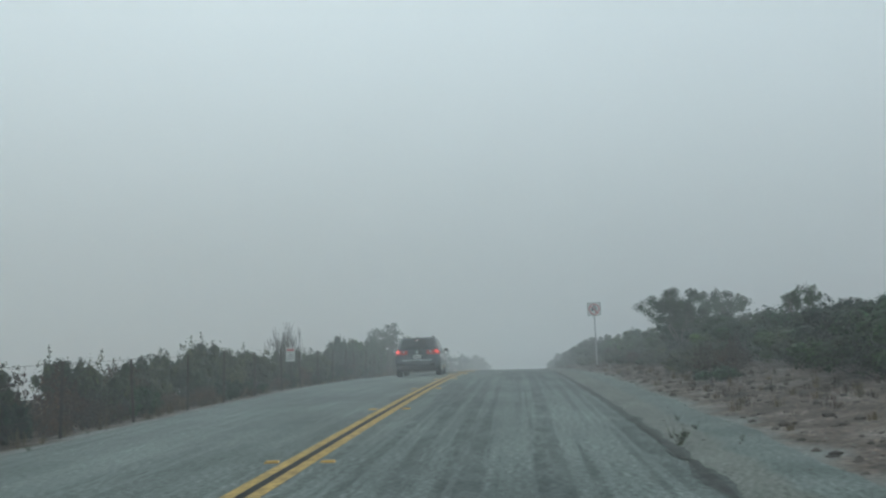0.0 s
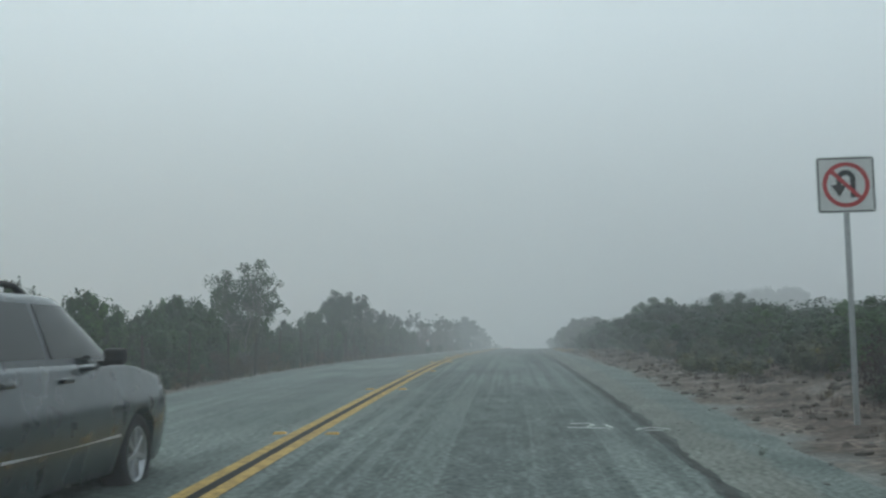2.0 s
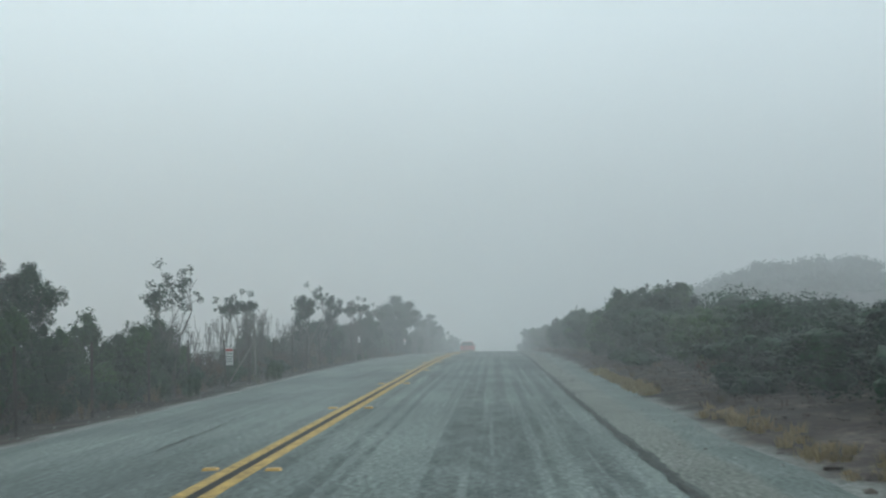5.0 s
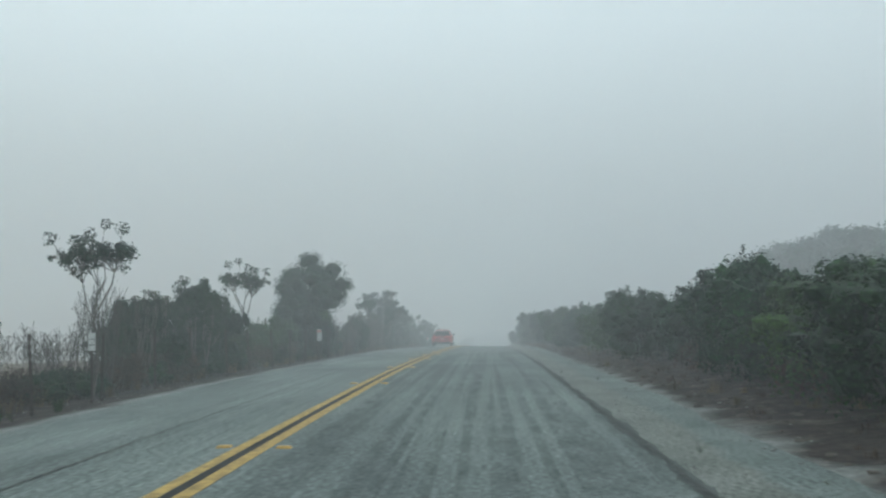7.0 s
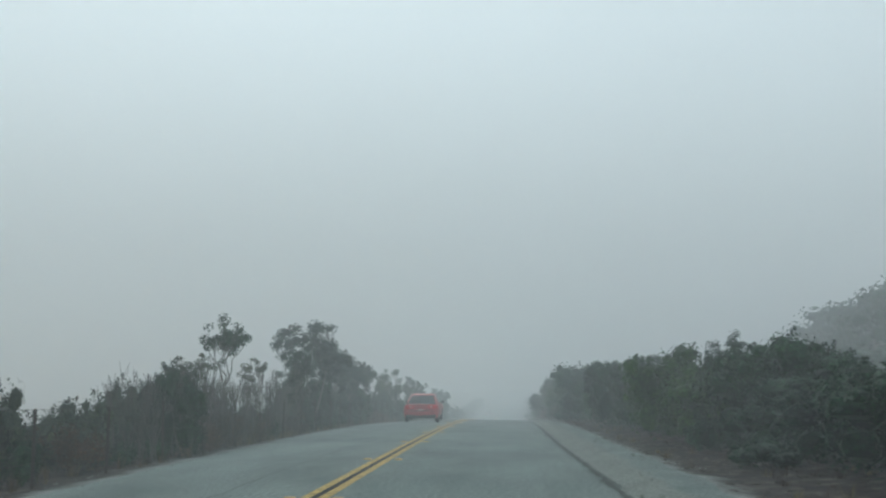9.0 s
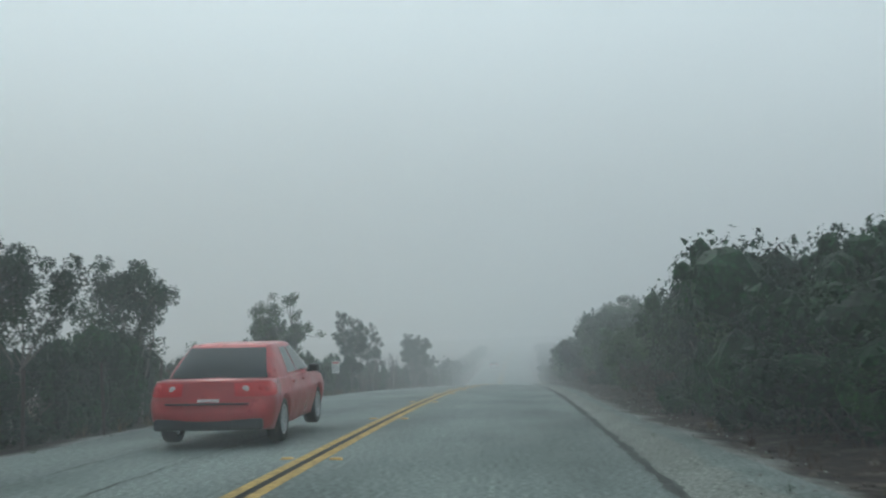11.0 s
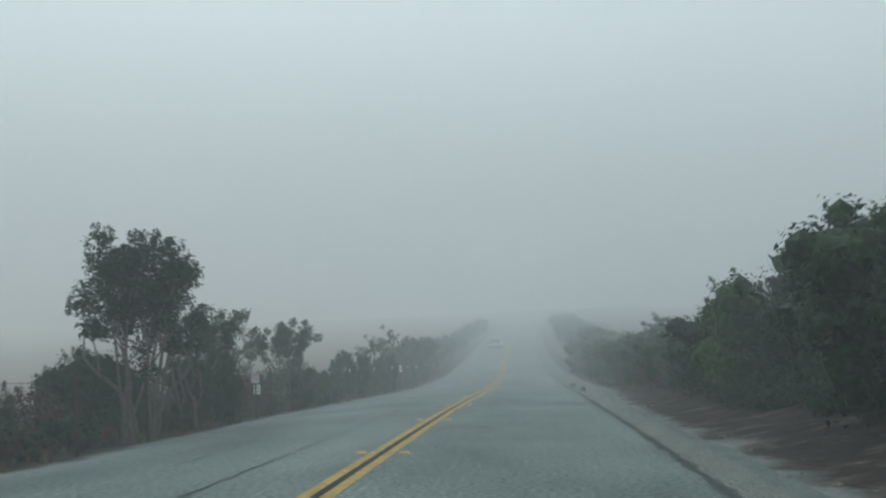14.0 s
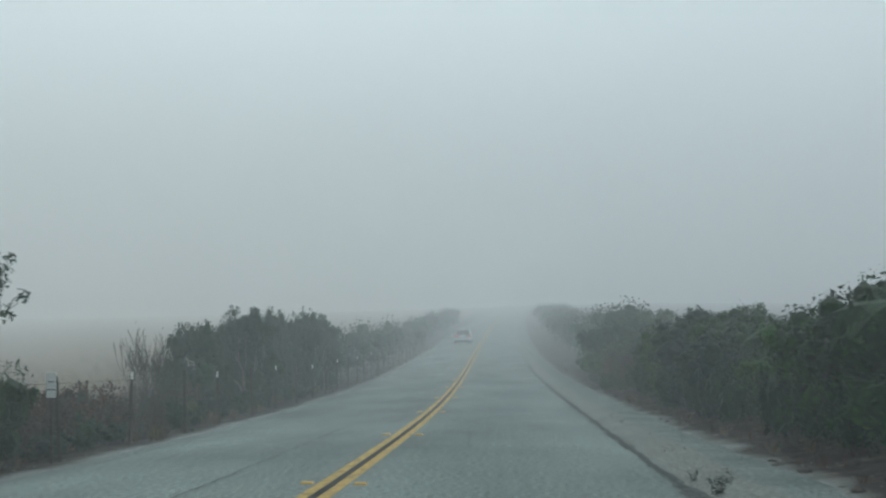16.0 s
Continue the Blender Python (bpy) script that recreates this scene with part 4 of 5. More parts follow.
BARE = [bare_kind(70 + k, 2.0, stems=10) for k in range(4)]

rs = np.random.default_rng(5)
# tops of the growth over the road's crown, every 4 m from s = 12
RIGHT_TOP = [1.6, 1.7, 1.7, 1.8, 1.9, 1.9, 1.8, 1.7, 1.5, 1.7, 1.6, 1.4, 1.4, 1.8, 1.6, 1.9, 2, 1.9, 1.9, 1.8, 1.6, 1.5, 1.4, 1.4, 1.4, 1.8, 1.8, 2.2, 2.5, 2.3, 2.2, 2.1, 2.1, 2, 1.9, 2.1, 2, 2.1, 2.2, 2.4, 2.4, 2.3, 2.5, 2.7, 2.7, 2.2, 2.6, 2.8, 2.8, 2.8, 2.9, 3, 3.2, 3.3, 3.1, 2.9, 2.6, 3.1, 3, 3.4, 3.4, 3.4, 3.1, 3.1, 3, 2.9, 2.9, 3, 2.5, 2.1, 1.95, 1.95, 2.1, 2.7, 2.7, 2.5, 2.2, 2.4, 2.3, 2.1, 2.1, 2.2, 2.7, 2.9, 2.7, 2.5, 2.4, 2.5, 2.6, 2.5, 2.5, 2.7, 2.5, 2.5, 2.5, 2.5, 2.5]


def right_top(s):
    return float(np.interp(s, 12 + 4.0 * np.arange(len(RIGHT_TOP)), RIGHT_TOP)) + 0.9 * smooth(338, 352, s) - 0.45 * smooth(164, 176, s) * (1 - smooth(202, 214, s))


s = 13.0
while s < 345:
    near = 8.4 if s < 45 else (6.6 if 212 < s < 345 else (7.0 if s > 135 else 7.5))
    u = near + rs.uniform(-0.25, 0.7) + (0.5 if 44 < s < 62 else 0)
    h = right_top(s) * rs.uniform(0.70, 1.05) - profile(s, u)
    dark = rs.random() < 0.55
    kind = BUSH_DARK[rs.integers(5)] if dark else BUSH_MID[rs.integers(4)]
    k = h / (2.2 if dark else 2.0)
    m = stand(s, u, rs.uniform(0, 360)) @ Matrix.Diagonal((min(1.25, 0.55 + 0.45 * k), min(1.25, 0.55 + 0.45 * k), k, 1))
    plant("bush", "dense dark green coastal bush on the earth bank" if dark else "dense mid-green leafy bush on the earth bank", "bush", kind, m, "bushes along the bank")
    s += rs.uniform(2.1, 3.0)

# low skirts of scrub at the foot of the bank
s = 24.0
while s < 340:
    close = 212 < s < 340
    if rs.random() < (0.95 if close else 0.6):
        u = (5.9 if close else 6.6) + rs.uniform(-0.35, 0.7)
        rust = rs.random() < 0.4
        m = stand(s, u, rs.uniform(0, 360)) @ Matrix.Diagonal((0.55, 0.55, rs.uniform(0.45, 1.0) * (1.3 if close else 1.0), 1))
        plant("low_shrub", "low reddish-brown dry shrub at the foot of the bank" if rust else "low dark green shrub at the foot of the bank", "shrub", LOW_RUST[rs.integers(3)] if rust else LOW_DARK[rs.integers(3)], m, "low shrubs by the bank")
    s += rs.uniform(0.9, 1.7) if close else rs.uniform(2.5, 5.0)
# pale grey-green mounds on the open bank near the road sign
for k in range(46):
    s, u = rs.uniform(22, 84), rs.uniform(6.3, 8.4)
    grey = rs.random() < 0.6
    m = stand(s, u, rs.uniform(0, 360)) @ Matrix.Diagonal((0.42, 0.42, rs.uniform(0.25, 0.55), 1))
    plant("low_shrub", "low grey-green mound of scrub on the bank" if grey else "low dark green shrub on the open bank", "shrub", BUSH_GREY[rs.integers(4)] if grey else LOW_DARK[rs.integers(3)], m, "low shrubs by the bank")
# and along the fence
s = 14.0
while s < 335:
    rust = rs.random() < 0.4
    m = stand(s, -5.55 - rs.uniform(0, 0.4), rs.uniform(0, 360)) @ Matrix.Diagonal((0.46, 0.46, rs.uniform(0.45, 0.9), 1))
    plant("low_shrub", "low reddish-brown dry brush at the foot of the fence" if rust else "low dark green brush at the foot of the fence", "shrub", LOW_RUST[rs.integers(3)] if rust else LOW_DARK[rs.integers(3)], m, "low brush by the fence")
    s += rs.uniform(1.4, 2.6)


def thicket(name, label, mat, seed, spots, leaves, size):
    """Growth behind the front row, where single bushes cannot be told apart."""
    rng = np.random.default_rng(seed)
    lv = Leaves(rng)
    for s, u, h, r in spots:
        b = at(s, u)
        for k in range(3):
            c = np.array(b) + np.array([rng.normal() * r * 0.4, rng.normal() * r * 0.5, h * rng.uniform(0.45, 0.70)])
            lv.clump(c, (r * 0.7, r * 0.7, h * 0.28), leaves, size, 0.42)
        lv.clump(np.array(b) + np.array([0, 0, h * 0.3]), (r, r, h * 0.35), leaves, size, 0.42)
    return tagged(new(name, lv.mesh(name, mat)), label, "thicket", kind="stuff")


spots = []
s = 10.0
while s < 470:
    u = 10.3 + rs.uniform(-0.5, 0.9)
    spots.append((s, u, (right_top(s) + 0.1) * rs.uniform(0.75, 1.05) - profile(s, u), rs.uniform(1.2, 1.7)))
    s += rs.uniform(2.0, 3.0)
thicket("thicket_bank", "dark green thicket behind the bank's bushes", LEAF_DARK, 81, spots, 330, 0.085)
spots = []
s = 345.0
while s < 470:
    spots.append((s, 7.9 + rs.uniform(-0.4, 0.8), rs.uniform(2.4, 3.6), rs.uniform(1.0, 1.5)))
    spots.append((s, -6.6 - rs.uniform(-0.3, 0.8), rs.uniform(2.6, 3.7), rs.uniform(1.0, 1.5)))
    s += rs.uniform(1.6, 2.4)
thicket("far_growth", "dark bushes on both sides of the road, fading into the fog", LEAF_DARK, 84, spots, 90, 0.13)
spots = []
for _ in range(230):
    s, u = rs.uniform(205, 292), rs.uniform(24, 52)
    spots.append((s, u, rs.uniform(1.6, 3.4), rs.uniform(1.5, 2.6)))
thicket("hillside_brush", "dark brush over the foggy hillside", LEAF_DARK, 82, spots, 48, 0.34)

spots = []
for _ in range(260):
    s, u = rs.uniform(225, 350), -rs.uniform(8.0, 34)
    spots.append((s, u, rs.uniform(0.35, 0.8), rs.uniform(0.5, 1.3)))
thicket("field_brush", "low reddish-brown brush scattered over the dry field", LEAF_RUST, 83, spots, 26, 0.14)

# taller trees in the right-hand growth
TREE_BROAD = tree_kind(101, LEAF_MID, 4.4, 2.0, 0.12, 3, (0, 0), 3, 0.6, 0.42, 280, 0.052, 0.3, 1.0, 0.38, 0.2, (2, 3), 7)
TREE_OPEN = open_kind(102, LEAF_DARK, 3.4, 0.0, 1.0, 0.9, 32, 0.2, 0.05, 0.18, 62, 0.050)
TREE_SPRIG = open_kind(103, LEAF_MID, 3.0, 0.0, 0.6, 0.7, 16, 0.2, 0.04, 0.18, 46, 0.055)
RIGHT_TREES = ((24.0, 8.6, TREE_SPRIG, 2.2), (33.5, 7.3, TREE_BROAD, 2.5), (43.0, 10.4, TREE_BROAD, 2.9), (66.5, 8.4, TREE_BROAD, 1.9), (81.0, 8.4, TREE_BROAD, 2.3), (95.0, 9.5, TREE_BROAD, 2.4), (124.5, 8.4, TREE_BROAD, 2.5), (172.0, 8.2, TREE_OPEN, 2.8), (187.5, 7.8, TREE_OPEN, 2.6), (200.5, 8.2, TREE_BROAD, 2.6), (209.0, 8.6, TREE_BROAD, 2.9), (225.0, 8.4, TREE_BROAD, 3.4), (236.0, 8.0, TREE_SPRIG, 3.4), (244.0, 8.8, TREE_BROAD, 3.8), (252.5, 8.3, TREE_BROAD, 4.4), (256.5, 8.7, TREE_BROAD, 4.2), (260.5, 8.8, TREE_BROAD, 3.7), (269.4, 8.2, TREE_OPEN, 3.8), (271.4, 8.0, TREE_OPEN, 3.6), (275.4, 8.6, TREE_BROAD, 2.7), (281.5, 8.4, TREE_OPEN, 2.9), (285.5, 8.6, TREE_BROAD, 2.6), (296.5, 8.0, TREE_SPRIG, 2.3), (304.0, 7.8, TREE_OPEN, 2.9), (308.8, 8.2, TREE_OPEN, 3.4), (312.5, 8.6, TREE_BROAD, 2.35), (322.5, 7.9, TREE_SPRIG, 2.75), (341.0, 8.4, TREE_BROAD, 3.0))
for s, u, kind, h in RIGHT_TREES:
    lab = 0 if kind is TREE_BROAD else 1
    full = 4.4 if lab == 0 else (3.4 if kind is TREE_OPEN else 3.0)
    hh = h - profile(s, u)
    m = stand(s, u, rs.uniform(0, 360)) @ Matrix.Diagonal((hh / full * 1.05, hh / full * 1.05, hh / full, 1))
    plant("tree", "broad leafy green tree rising over the bank's bushes" if lab == 0 else "slender open-crowned dark tree rising over the bushes", "tree", kind, m, "trees on the bank")

# left side: trees told apart one by one
T_LIGHT = open_kind(111, LEAF_MID, 3.4, 0.0, 0.95, 1.15, 30, 0.15, 0.055, 0.19, 44, 0.055)
T_OAK = tree_kind(112, LEAF_DARK, 4.6, 2.15, 0.14, 1, (0.05, 0), 3, 0.75, 0.58, 280, 0.056, 0.25, 1.0, 0.55, 0.24, (3, 3), 42)
T_UMBRELLA = open_kind(113, LEAF_DARK, 2.6, 0.12, 0.56, 0.15, 20, 0.55, 0.030, 0.13, 34, 0.048, 3)
T_WIND = open_kind(114, LEAF_DARK, 2.9, 1.05, 0.34, 0.46, 16, 0.0, 0.030, 0.15, 40, 0.05, 3, 0.0, 0.12)
T_FAN = open_kind(119, LEAF_GREY, 2.3, 0.15, 0.40, 0.30, 15, 0.0, 0.026, 0.10, 20, 0.05, 2)
T_CLUMP = tree_kind(115, LEAF_DARK, 4.4, 1.7, 0.09, 3, (0, 0), 3, 0.6, 0.38, 120, 0.066, 0.3, 1.0, 0.45, 0.22, (2, 3), 8)
T_TRUNKS = open_kind(116, LEAF_DARK, 3.7, 0.25, 0.80, 1.0, 38, 0.30, 0.050, 0.17, 40, 0.055, 3)
T_DENSE = tree_kind(117, LEAF_DARK, 3.6, 1.2, 0.07, 3, (0, 0), 3, 0.6, 0.27, 95, 0.058, 0.3, 1.2, 0.0, 0.12, (2, 3), 5)
T_WISP = open_kind(118, LEAF_DARK, 2.7, 0.35, 0.75, 0.45, 15, 0.4, 0.034, 0.13, 26, 0.05, 3)
FULL = {id(T_LIGHT): 3.4, id(T_OAK): 4.6, id(T_UMBRELLA): 2.6, id(T_WIND): 2.9, id(T_FAN): 2.3, id(T_CLUMP): 4.4, id(T_TRUNKS): 3.7, id(T_DENSE): 3.6, id(T_WISP): 2.7}
LAB = {id(T_LIGHT): "small light-leaved tree with several thin stems behind the fence", id(T_OAK): "round dense-crowned dark tree with a single trunk", id(T_UMBRELLA): "thin-stemmed small tree with a flat umbrella crown", id(T_FAN): "thin fan of upright stems with small grey-green tufts", id(T_WIND): "windswept leaning small tree with tufted top", id(T_CLUMP): "wide many-stemmed dark tree with a broken crown", id(T_TRUNKS): "small roadside tree with bare trunk and leafy head", id(T_DENSE): "leafy green tree branching from the ground", id(T_WISP): "wispy thin tree with sparse foliage"}
LEFT_TREES = ((67.6, -5.9, T_LIGHT, 3.45, 0), (69.6, -6.4, T_LIGHT, 3.2, 120), (86.5, -6.0, T_DENSE, 3.2, 40), (88.5, -6.5, T_DENSE, 3.0, 200), (97.0, -6.4, T_DENSE, 2.8, 90), (108.0, -6.5, T_DENSE, 2.7, 10), (114.4, -5.75, T_WISP, 2.65, 60), (120.5, -5.5, T_UMBRELLA, 2.2, 0), (128.0, -5.8, T_WIND, 2.65, 0), (132.6, -5.5, T_WISP, 2.85, 20), (134.4, -5.8, T_WIND, 2.85, 0), (144.5, -5.2, T_UMBRELLA, 2.72, 0), (148.4, -5.6, T_FAN, 1.95, 10), (150.2, -5.7, T_FAN, 2.0, 120), (153.5, -5.7, T_DENSE, 2.5, 0), (155.5, -6.2, T_DENSE, 2.3, 130), (160.0, -5.8, T_UMBRELLA, 2.95, 190), (172.3, -5.8, T_OAK, 4.6, 0), (190.7, -5.4, T_UMBRELLA, 3.0, 90), (188.0, -6.0, T_FAN, 2.0, 20), (187.2, -5.4, T_FAN, 2.15, 200), (189.0, -5.6, T_FAN, 2.3, 60), (193.8, -5.5, T_FAN, 2.35, 10), (197.2, -5.6, T_WIND, 2.75, 0), (206.5, -5.8, T_CLUMP, 4.4, 30), (211.0, -6.3, T_CLUMP, 3.7, 150), (216.0, -6.0, T_DENSE, 3.2, 100), (221.5, -6.0, T_DENSE, 3.4, 10), (234.6, -5.6, T_LIGHT, 3.7, 70), (235.6, -6.0, T_DENSE, 2.7, 30), (246.6, -5.3, T_TRUNKS, 3.6, 0), (250.5, -5.4, T_TRUNKS, 3.2, 140), (254.4, -5.2, T_TRUNKS, 3.05, 250), (275.3, -5.12, T_DENSE, 3.75, 20), (276.6, -5.3, T_DENSE, 3.2, 160), (279.4, -5.4, T_DENSE, 2.6, 70), (288.6, -5.4, T_DENSE, 2.6, 260), (282.6, -5.4, T_LIGHT, 2.75, 80), (300.5, -4.95, T_WISP, 2.08, 0), (309.8, -5.5, T_WISP, 2.75, 10), (328.0, -5.9, T_DENSE, 2.9, 0), (340.0, -5.8, T_DENSE, 3.0, 0))
for s, u, kind, h, turn in LEFT_TREES:
    k = (h - profile(s, u)) / FULL[id(kind)]
    plant("tree", LAB[id(kind)], "tree", kind, stand(s, u, turn) @ Matrix.Scale(k, 4), "trees behind the fence")

# left side: scrub between them, its kind and height by stretches
LEFT_SCRUB = ((12, 53, 1.3, "grey"), (53, 66, 1.8, "mid"), (66, 82, 1.4, "mid"), (82, 116, 1.8, "mid"), (116, 136, 1.2, "bare"), (136, 143, 1.8, "dark"), (143, 150, 1.3, "bare"), (150, 158, 1.8, "dark"), (158, 170, 1.4, "mid"), (170, 174, 0.8, "rust"), (174, 187, 1.45, "grey"), (187, 203, 1.6, "bare"), (203, 236, 1.9, "dark"), (236, 248, 0.95, "mid"), (248, 257, 0.95, "rust"), (257, 272, 1.25, "bare"), (272, 276, 0.9, "rust"), (276, 281, 1.5, "dark"), (281, 288, 0.9, "rust"), (288, 299, 1.0, "rust"), (299, 312, 1.0, "mid"), (312, 326, 0.9, "rust"), (326, 345, 2.7, "dark"))
for s0, s1, h, sort in LEFT_SCRUB:
    s = s0 + rs.uniform(0, 0.6)
    while s < s1:
        u = -6.0 - rs.uniform(0, 1.1)
        dice = rs.random() * (0.8 if sort == "bare" else 1.0)
        pick = sort if dice < 0.66 else (("grey" if sort != "dark" else "mid") if dice < 0.86 else "rust")
        hh = h * rs.uniform(0.62, 1.15) * (0.6 if pick == "rust" and sort != "rust" else 1.0) - profile(s, u)
        if pick == "bare":
            kind, full, lab = BARE[rs.integers(4)], 2.0, "leafless grey twiggy shrub behind the fence"
        elif pick == "mid":
            kind, full, lab = BUSH_MID[rs.integers(4)], 2.0, "leafy mid-green bush behind the wire fence"
        elif pick == "rust":
            kind, full, lab = BUSH_RUST[rs.integers(3)], 1.0, "low reddish-brown dry brush behind the fence"
        elif pick == "dark":
            kind, full, lab = BUSH_DARK[rs.integers(5)], 2.2, "dense dark green bush behind the wire fence"
        else:
            kind, full, lab = BUSH_GREY[rs.integers(4)], 1.5, "low grey-green scrub bush behind the fence"
        k = hh / full
        wd_ = min(0.75, 0.35 + 0.35 * k) if pick != "bare" else 1.1
        plant("bush" if pick != "bare" else "bare_shrub", lab, "bush" if pick != "bare" else "shrub", kind, stand(s, u, rs.uniform(0, 360)) @ Matrix.Diagonal((wd_, wd_, k, 1)), "scrub behind the fence")
        if sort == "bare":
            rust = rs.random() < 0.68
            plant("low_shrub", "low reddish-brown dry brush under the bare shrubs" if rust else "low dark green brush under the bare shrubs", "shrub", LOW_RUST[rs.integers(3)] if rust else LOW_DARK[rs.integers(3)], stand(s + 0.5, -5.5 - rs.uniform(0, 0.6), rs.uniform(0, 360)) @ Matrix.Diagonal((0.62, 0.62, rs.uniform(0.55, 1.05), 1)), "low brush by the fence")
        s += rs.uniform(1.7, 2.6) if sort != "bare" else rs.uniform(1.2, 2.0)
for s, u, h in ((36.0, -5.8, 2.1), (38.0, -6.0, 1.9), (317.2, -5.3, 2.0), (318.2, -5.6, 1.9), (121.0, -5.4, 2.2), (123.5, -5.6, 2.3), (126.0, -5.9, 2.1), (145.5, -5.5, 2.1), (147.0, -5.8, 2.0), (264.0, -5.3, 2.1), (259.0, -5.4, 1.9), (183.4, -5.4, 1.9), (186.2, -5.3, 2.0), (187.8, -5.6, 2.1), (189.8, -5.3, 1.9), (192.9, -5.4, 2.0), (196.6, -5.3, 2.1), (200.8, -5.4, 2.0), (176.0, -5.6, 1.9), (174.6, -5.4, 1.8), (185.0, -5.5, 1.7), (191.5, -5.6, 2.0), (194.6, -5.4, 1.9), (199.2, -5.5, 2.0), (113.5, -5.5, 1.9), (118.2, -5.6, 2.0), (129.5, -5.4, 2.0), (131.0, -5.7, 1.9)):
    plant("bare_shrub", "leafless grey twiggy shrub behind the fence", "shrub", BARE[rs.integers(4)], stand(s, u, rs.uniform(0, 360)) @ Matrix.Diagonal((0.9, 0.9, (h - profile(s, u)) / 2.0, 1)), "scrub behind the fence")


for s, u, h in ((299.5, -5.4, 1.75), (291.5, -5.6, 1.35), (293.0, -5.9, 1.2), (306.5, -5.5, 1.45), (309.3, -5.4, 1.7), (311.0, -5.8, 1.5), (241.8, -5.8, 1.35), (246.2, -5.5, 1.6), (257.5, -5.7, 1.3), (259.8, -5.8, 1.5), (140.3, -6.0, 1.95), (138.0, -6.1, 1.8), (171.6, -5.5, 1.9), (173.4, -5.7, 2.1), (172.6, -6.6, 2.4), (237.5, -5.5, 1.5), (240.0, -5.7, 1.2), (244.5, -5.5, 1.15), (186.4, -5.4, 1.8), (280.2, -5.3, 1.5), (289.0, -5.4, 0.9)):
    mid = rs.random() < 0.4
    plant("bush", "round leafy bush standing close behind the fence", "bush", BUSH_MID[rs.integers(4)] if mid else BUSH_DARK[rs.integers(5)], stand(s, u, rs.uniform(0, 360)) @ Matrix.Diagonal((0.5, 0.5, (h - profile(s, u)) / (2.0 if mid else 2.2), 1)), "scrub behind the fence")


# ---- dry grass and weeds ----
def grass(name, label, mat, seed, spots, blades, high):
    rng = np.random.default_rng(seed)
    v, f = [], []
    for s, u, k in spots:
        b = at(s, u, -0.02)
        for _ in range(blades):
            a, r = rng.uniform(0, 2 * math.pi), rng.uniform(0, 0.16) * k
            p = np.array(b) + (r * math.cos(a), r * math.sin(a), 0)
            h = high * k * rng.uniform(0.5, 1.2)
            d = np.array([math.cos(a), math.sin(a), 0]) * h * rng.uniform(0.1, 0.6)
            w = np.array([-math.sin(a), math.cos(a), 0]) * 0.006
            n0 = len(v)
            v += [p - w, p + w, p + d * 0.4 + w * 0.8 + (0, 0, h * 0.6), p + d * 0.4 - w * 0.8 + (0, 0, h * 0.6), p + d + (0, 0, h)]
            f += [(n0, n0 + 1, n0 + 2, n0 + 3), (n0 + 3, n0 + 2, n0 + 4)]
    return tagged(new(name, mesh_from(name, v, f, mat)), label, "grass", kind="stuff")


STRAW = plain("pale_straw", (0.30, 0.235, 0.125), 0.85, vary=0.35, scale=2.0, gloss=0.1)
spots = [(rs.uniform(108, 119), rs.normal(5.12, 0.10), rs.uniform(0.3, 0.7)) for _ in range(150)]
spots += [(rs.uniform(97, 104), rs.normal(5.3, 0.15), rs.uniform(0.3, 0.8)) for _ in range(60)]
grass("straw_grass", "pale golden straw grass along the shoulder's edge", STRAW, 90, spots, 30, 0.22)
spots = [(rs.uniform(10, 400), rs.uniform(5.2, 7.2), rs.uniform(0.3, 0.8)) for _ in range(300)]
grass("dry_verge_grass", "straw-coloured dry grass on the verge", DRY, 91, spots, 26, 0.30)
spots = [(rs.uniform(10, 400), -rs.uniform(4.6, 6.2), rs.uniform(0.5, 1.2)) for _ in range(700)]
grass("fence_grass", "dry brownish grass along the fence", DRY, 92, spots, 22, 0.34)
spots = [(rs.uniform(225, 400), -rs.uniform(6.5, 40), rs.uniform(1.0, 2.2)) for _ in range(1500)]
grass("field_grass", "tall golden dry grass in the field", DRY, 93, spots, 16, 0.45)


LITTER = plain("dry_litter", (0.070, 0.046, 0.032), 0.9, vary=0.55, scale=2.0, gloss=0.1)
spots = [(rs.uniform(205, 340), rs.uniform(5.15, 7.2), rs.uniform(0.5, 1.3)) for _ in range(1100)]
spots += [(rs.uniform(14, 90), rs.uniform(5.5, 8.2), rs.uniform(0.4, 1.0)) for _ in range(420)]
spots += [(rs.uniform(90, 205), rs.uniform(5.3, 7.2), rs.uniform(0.4, 1.0)) for _ in range(300)]
grass("bank_litter", "reddish-brown dead stems and litter on the earth bank", LITTER, 94, spots, 16, 0.17)


def weed_kind(seed):
    rng = np.random.default_rng(seed)
    lv = Leaves(rng)
    for k in range(6):
        a = rng.uniform(0, 6.28)
        h = rng.uniform(0.12, 0.3)
        p = np.linspace([0, 0, 0], [0.12 * math.cos(a), 0.12 * math.sin(a), h], 40) + rng.normal(size=(40, 3)) * 0.018
        lv.leaf_quads(p, 0.020, 0.5)
    return lv.mesh("weed", LEAF_GREY)


WEEDS = [weed_kind(k) for k in (3, 4, 5)]
weed_spots = [(11.5, 3.86, 1.3), (12.3, 3.9, 0.6), (300.0, 4.03, 1.2), (297.0, 3.95, 1.6), (307.0, 3.88, 1.7), (308.2, 3.85, 0.8), (298.6, 3.82, 0.9), (303.0, 3.86, 0.7), (117.5, -4.15, 1.5), (110.0, -4.3, 1.4), (119.0, -4.2, 1.7), (137.0, -4.2, 1.2), (139.0, -4.2, 0.9), (155.0, 4.5, 0.6)]
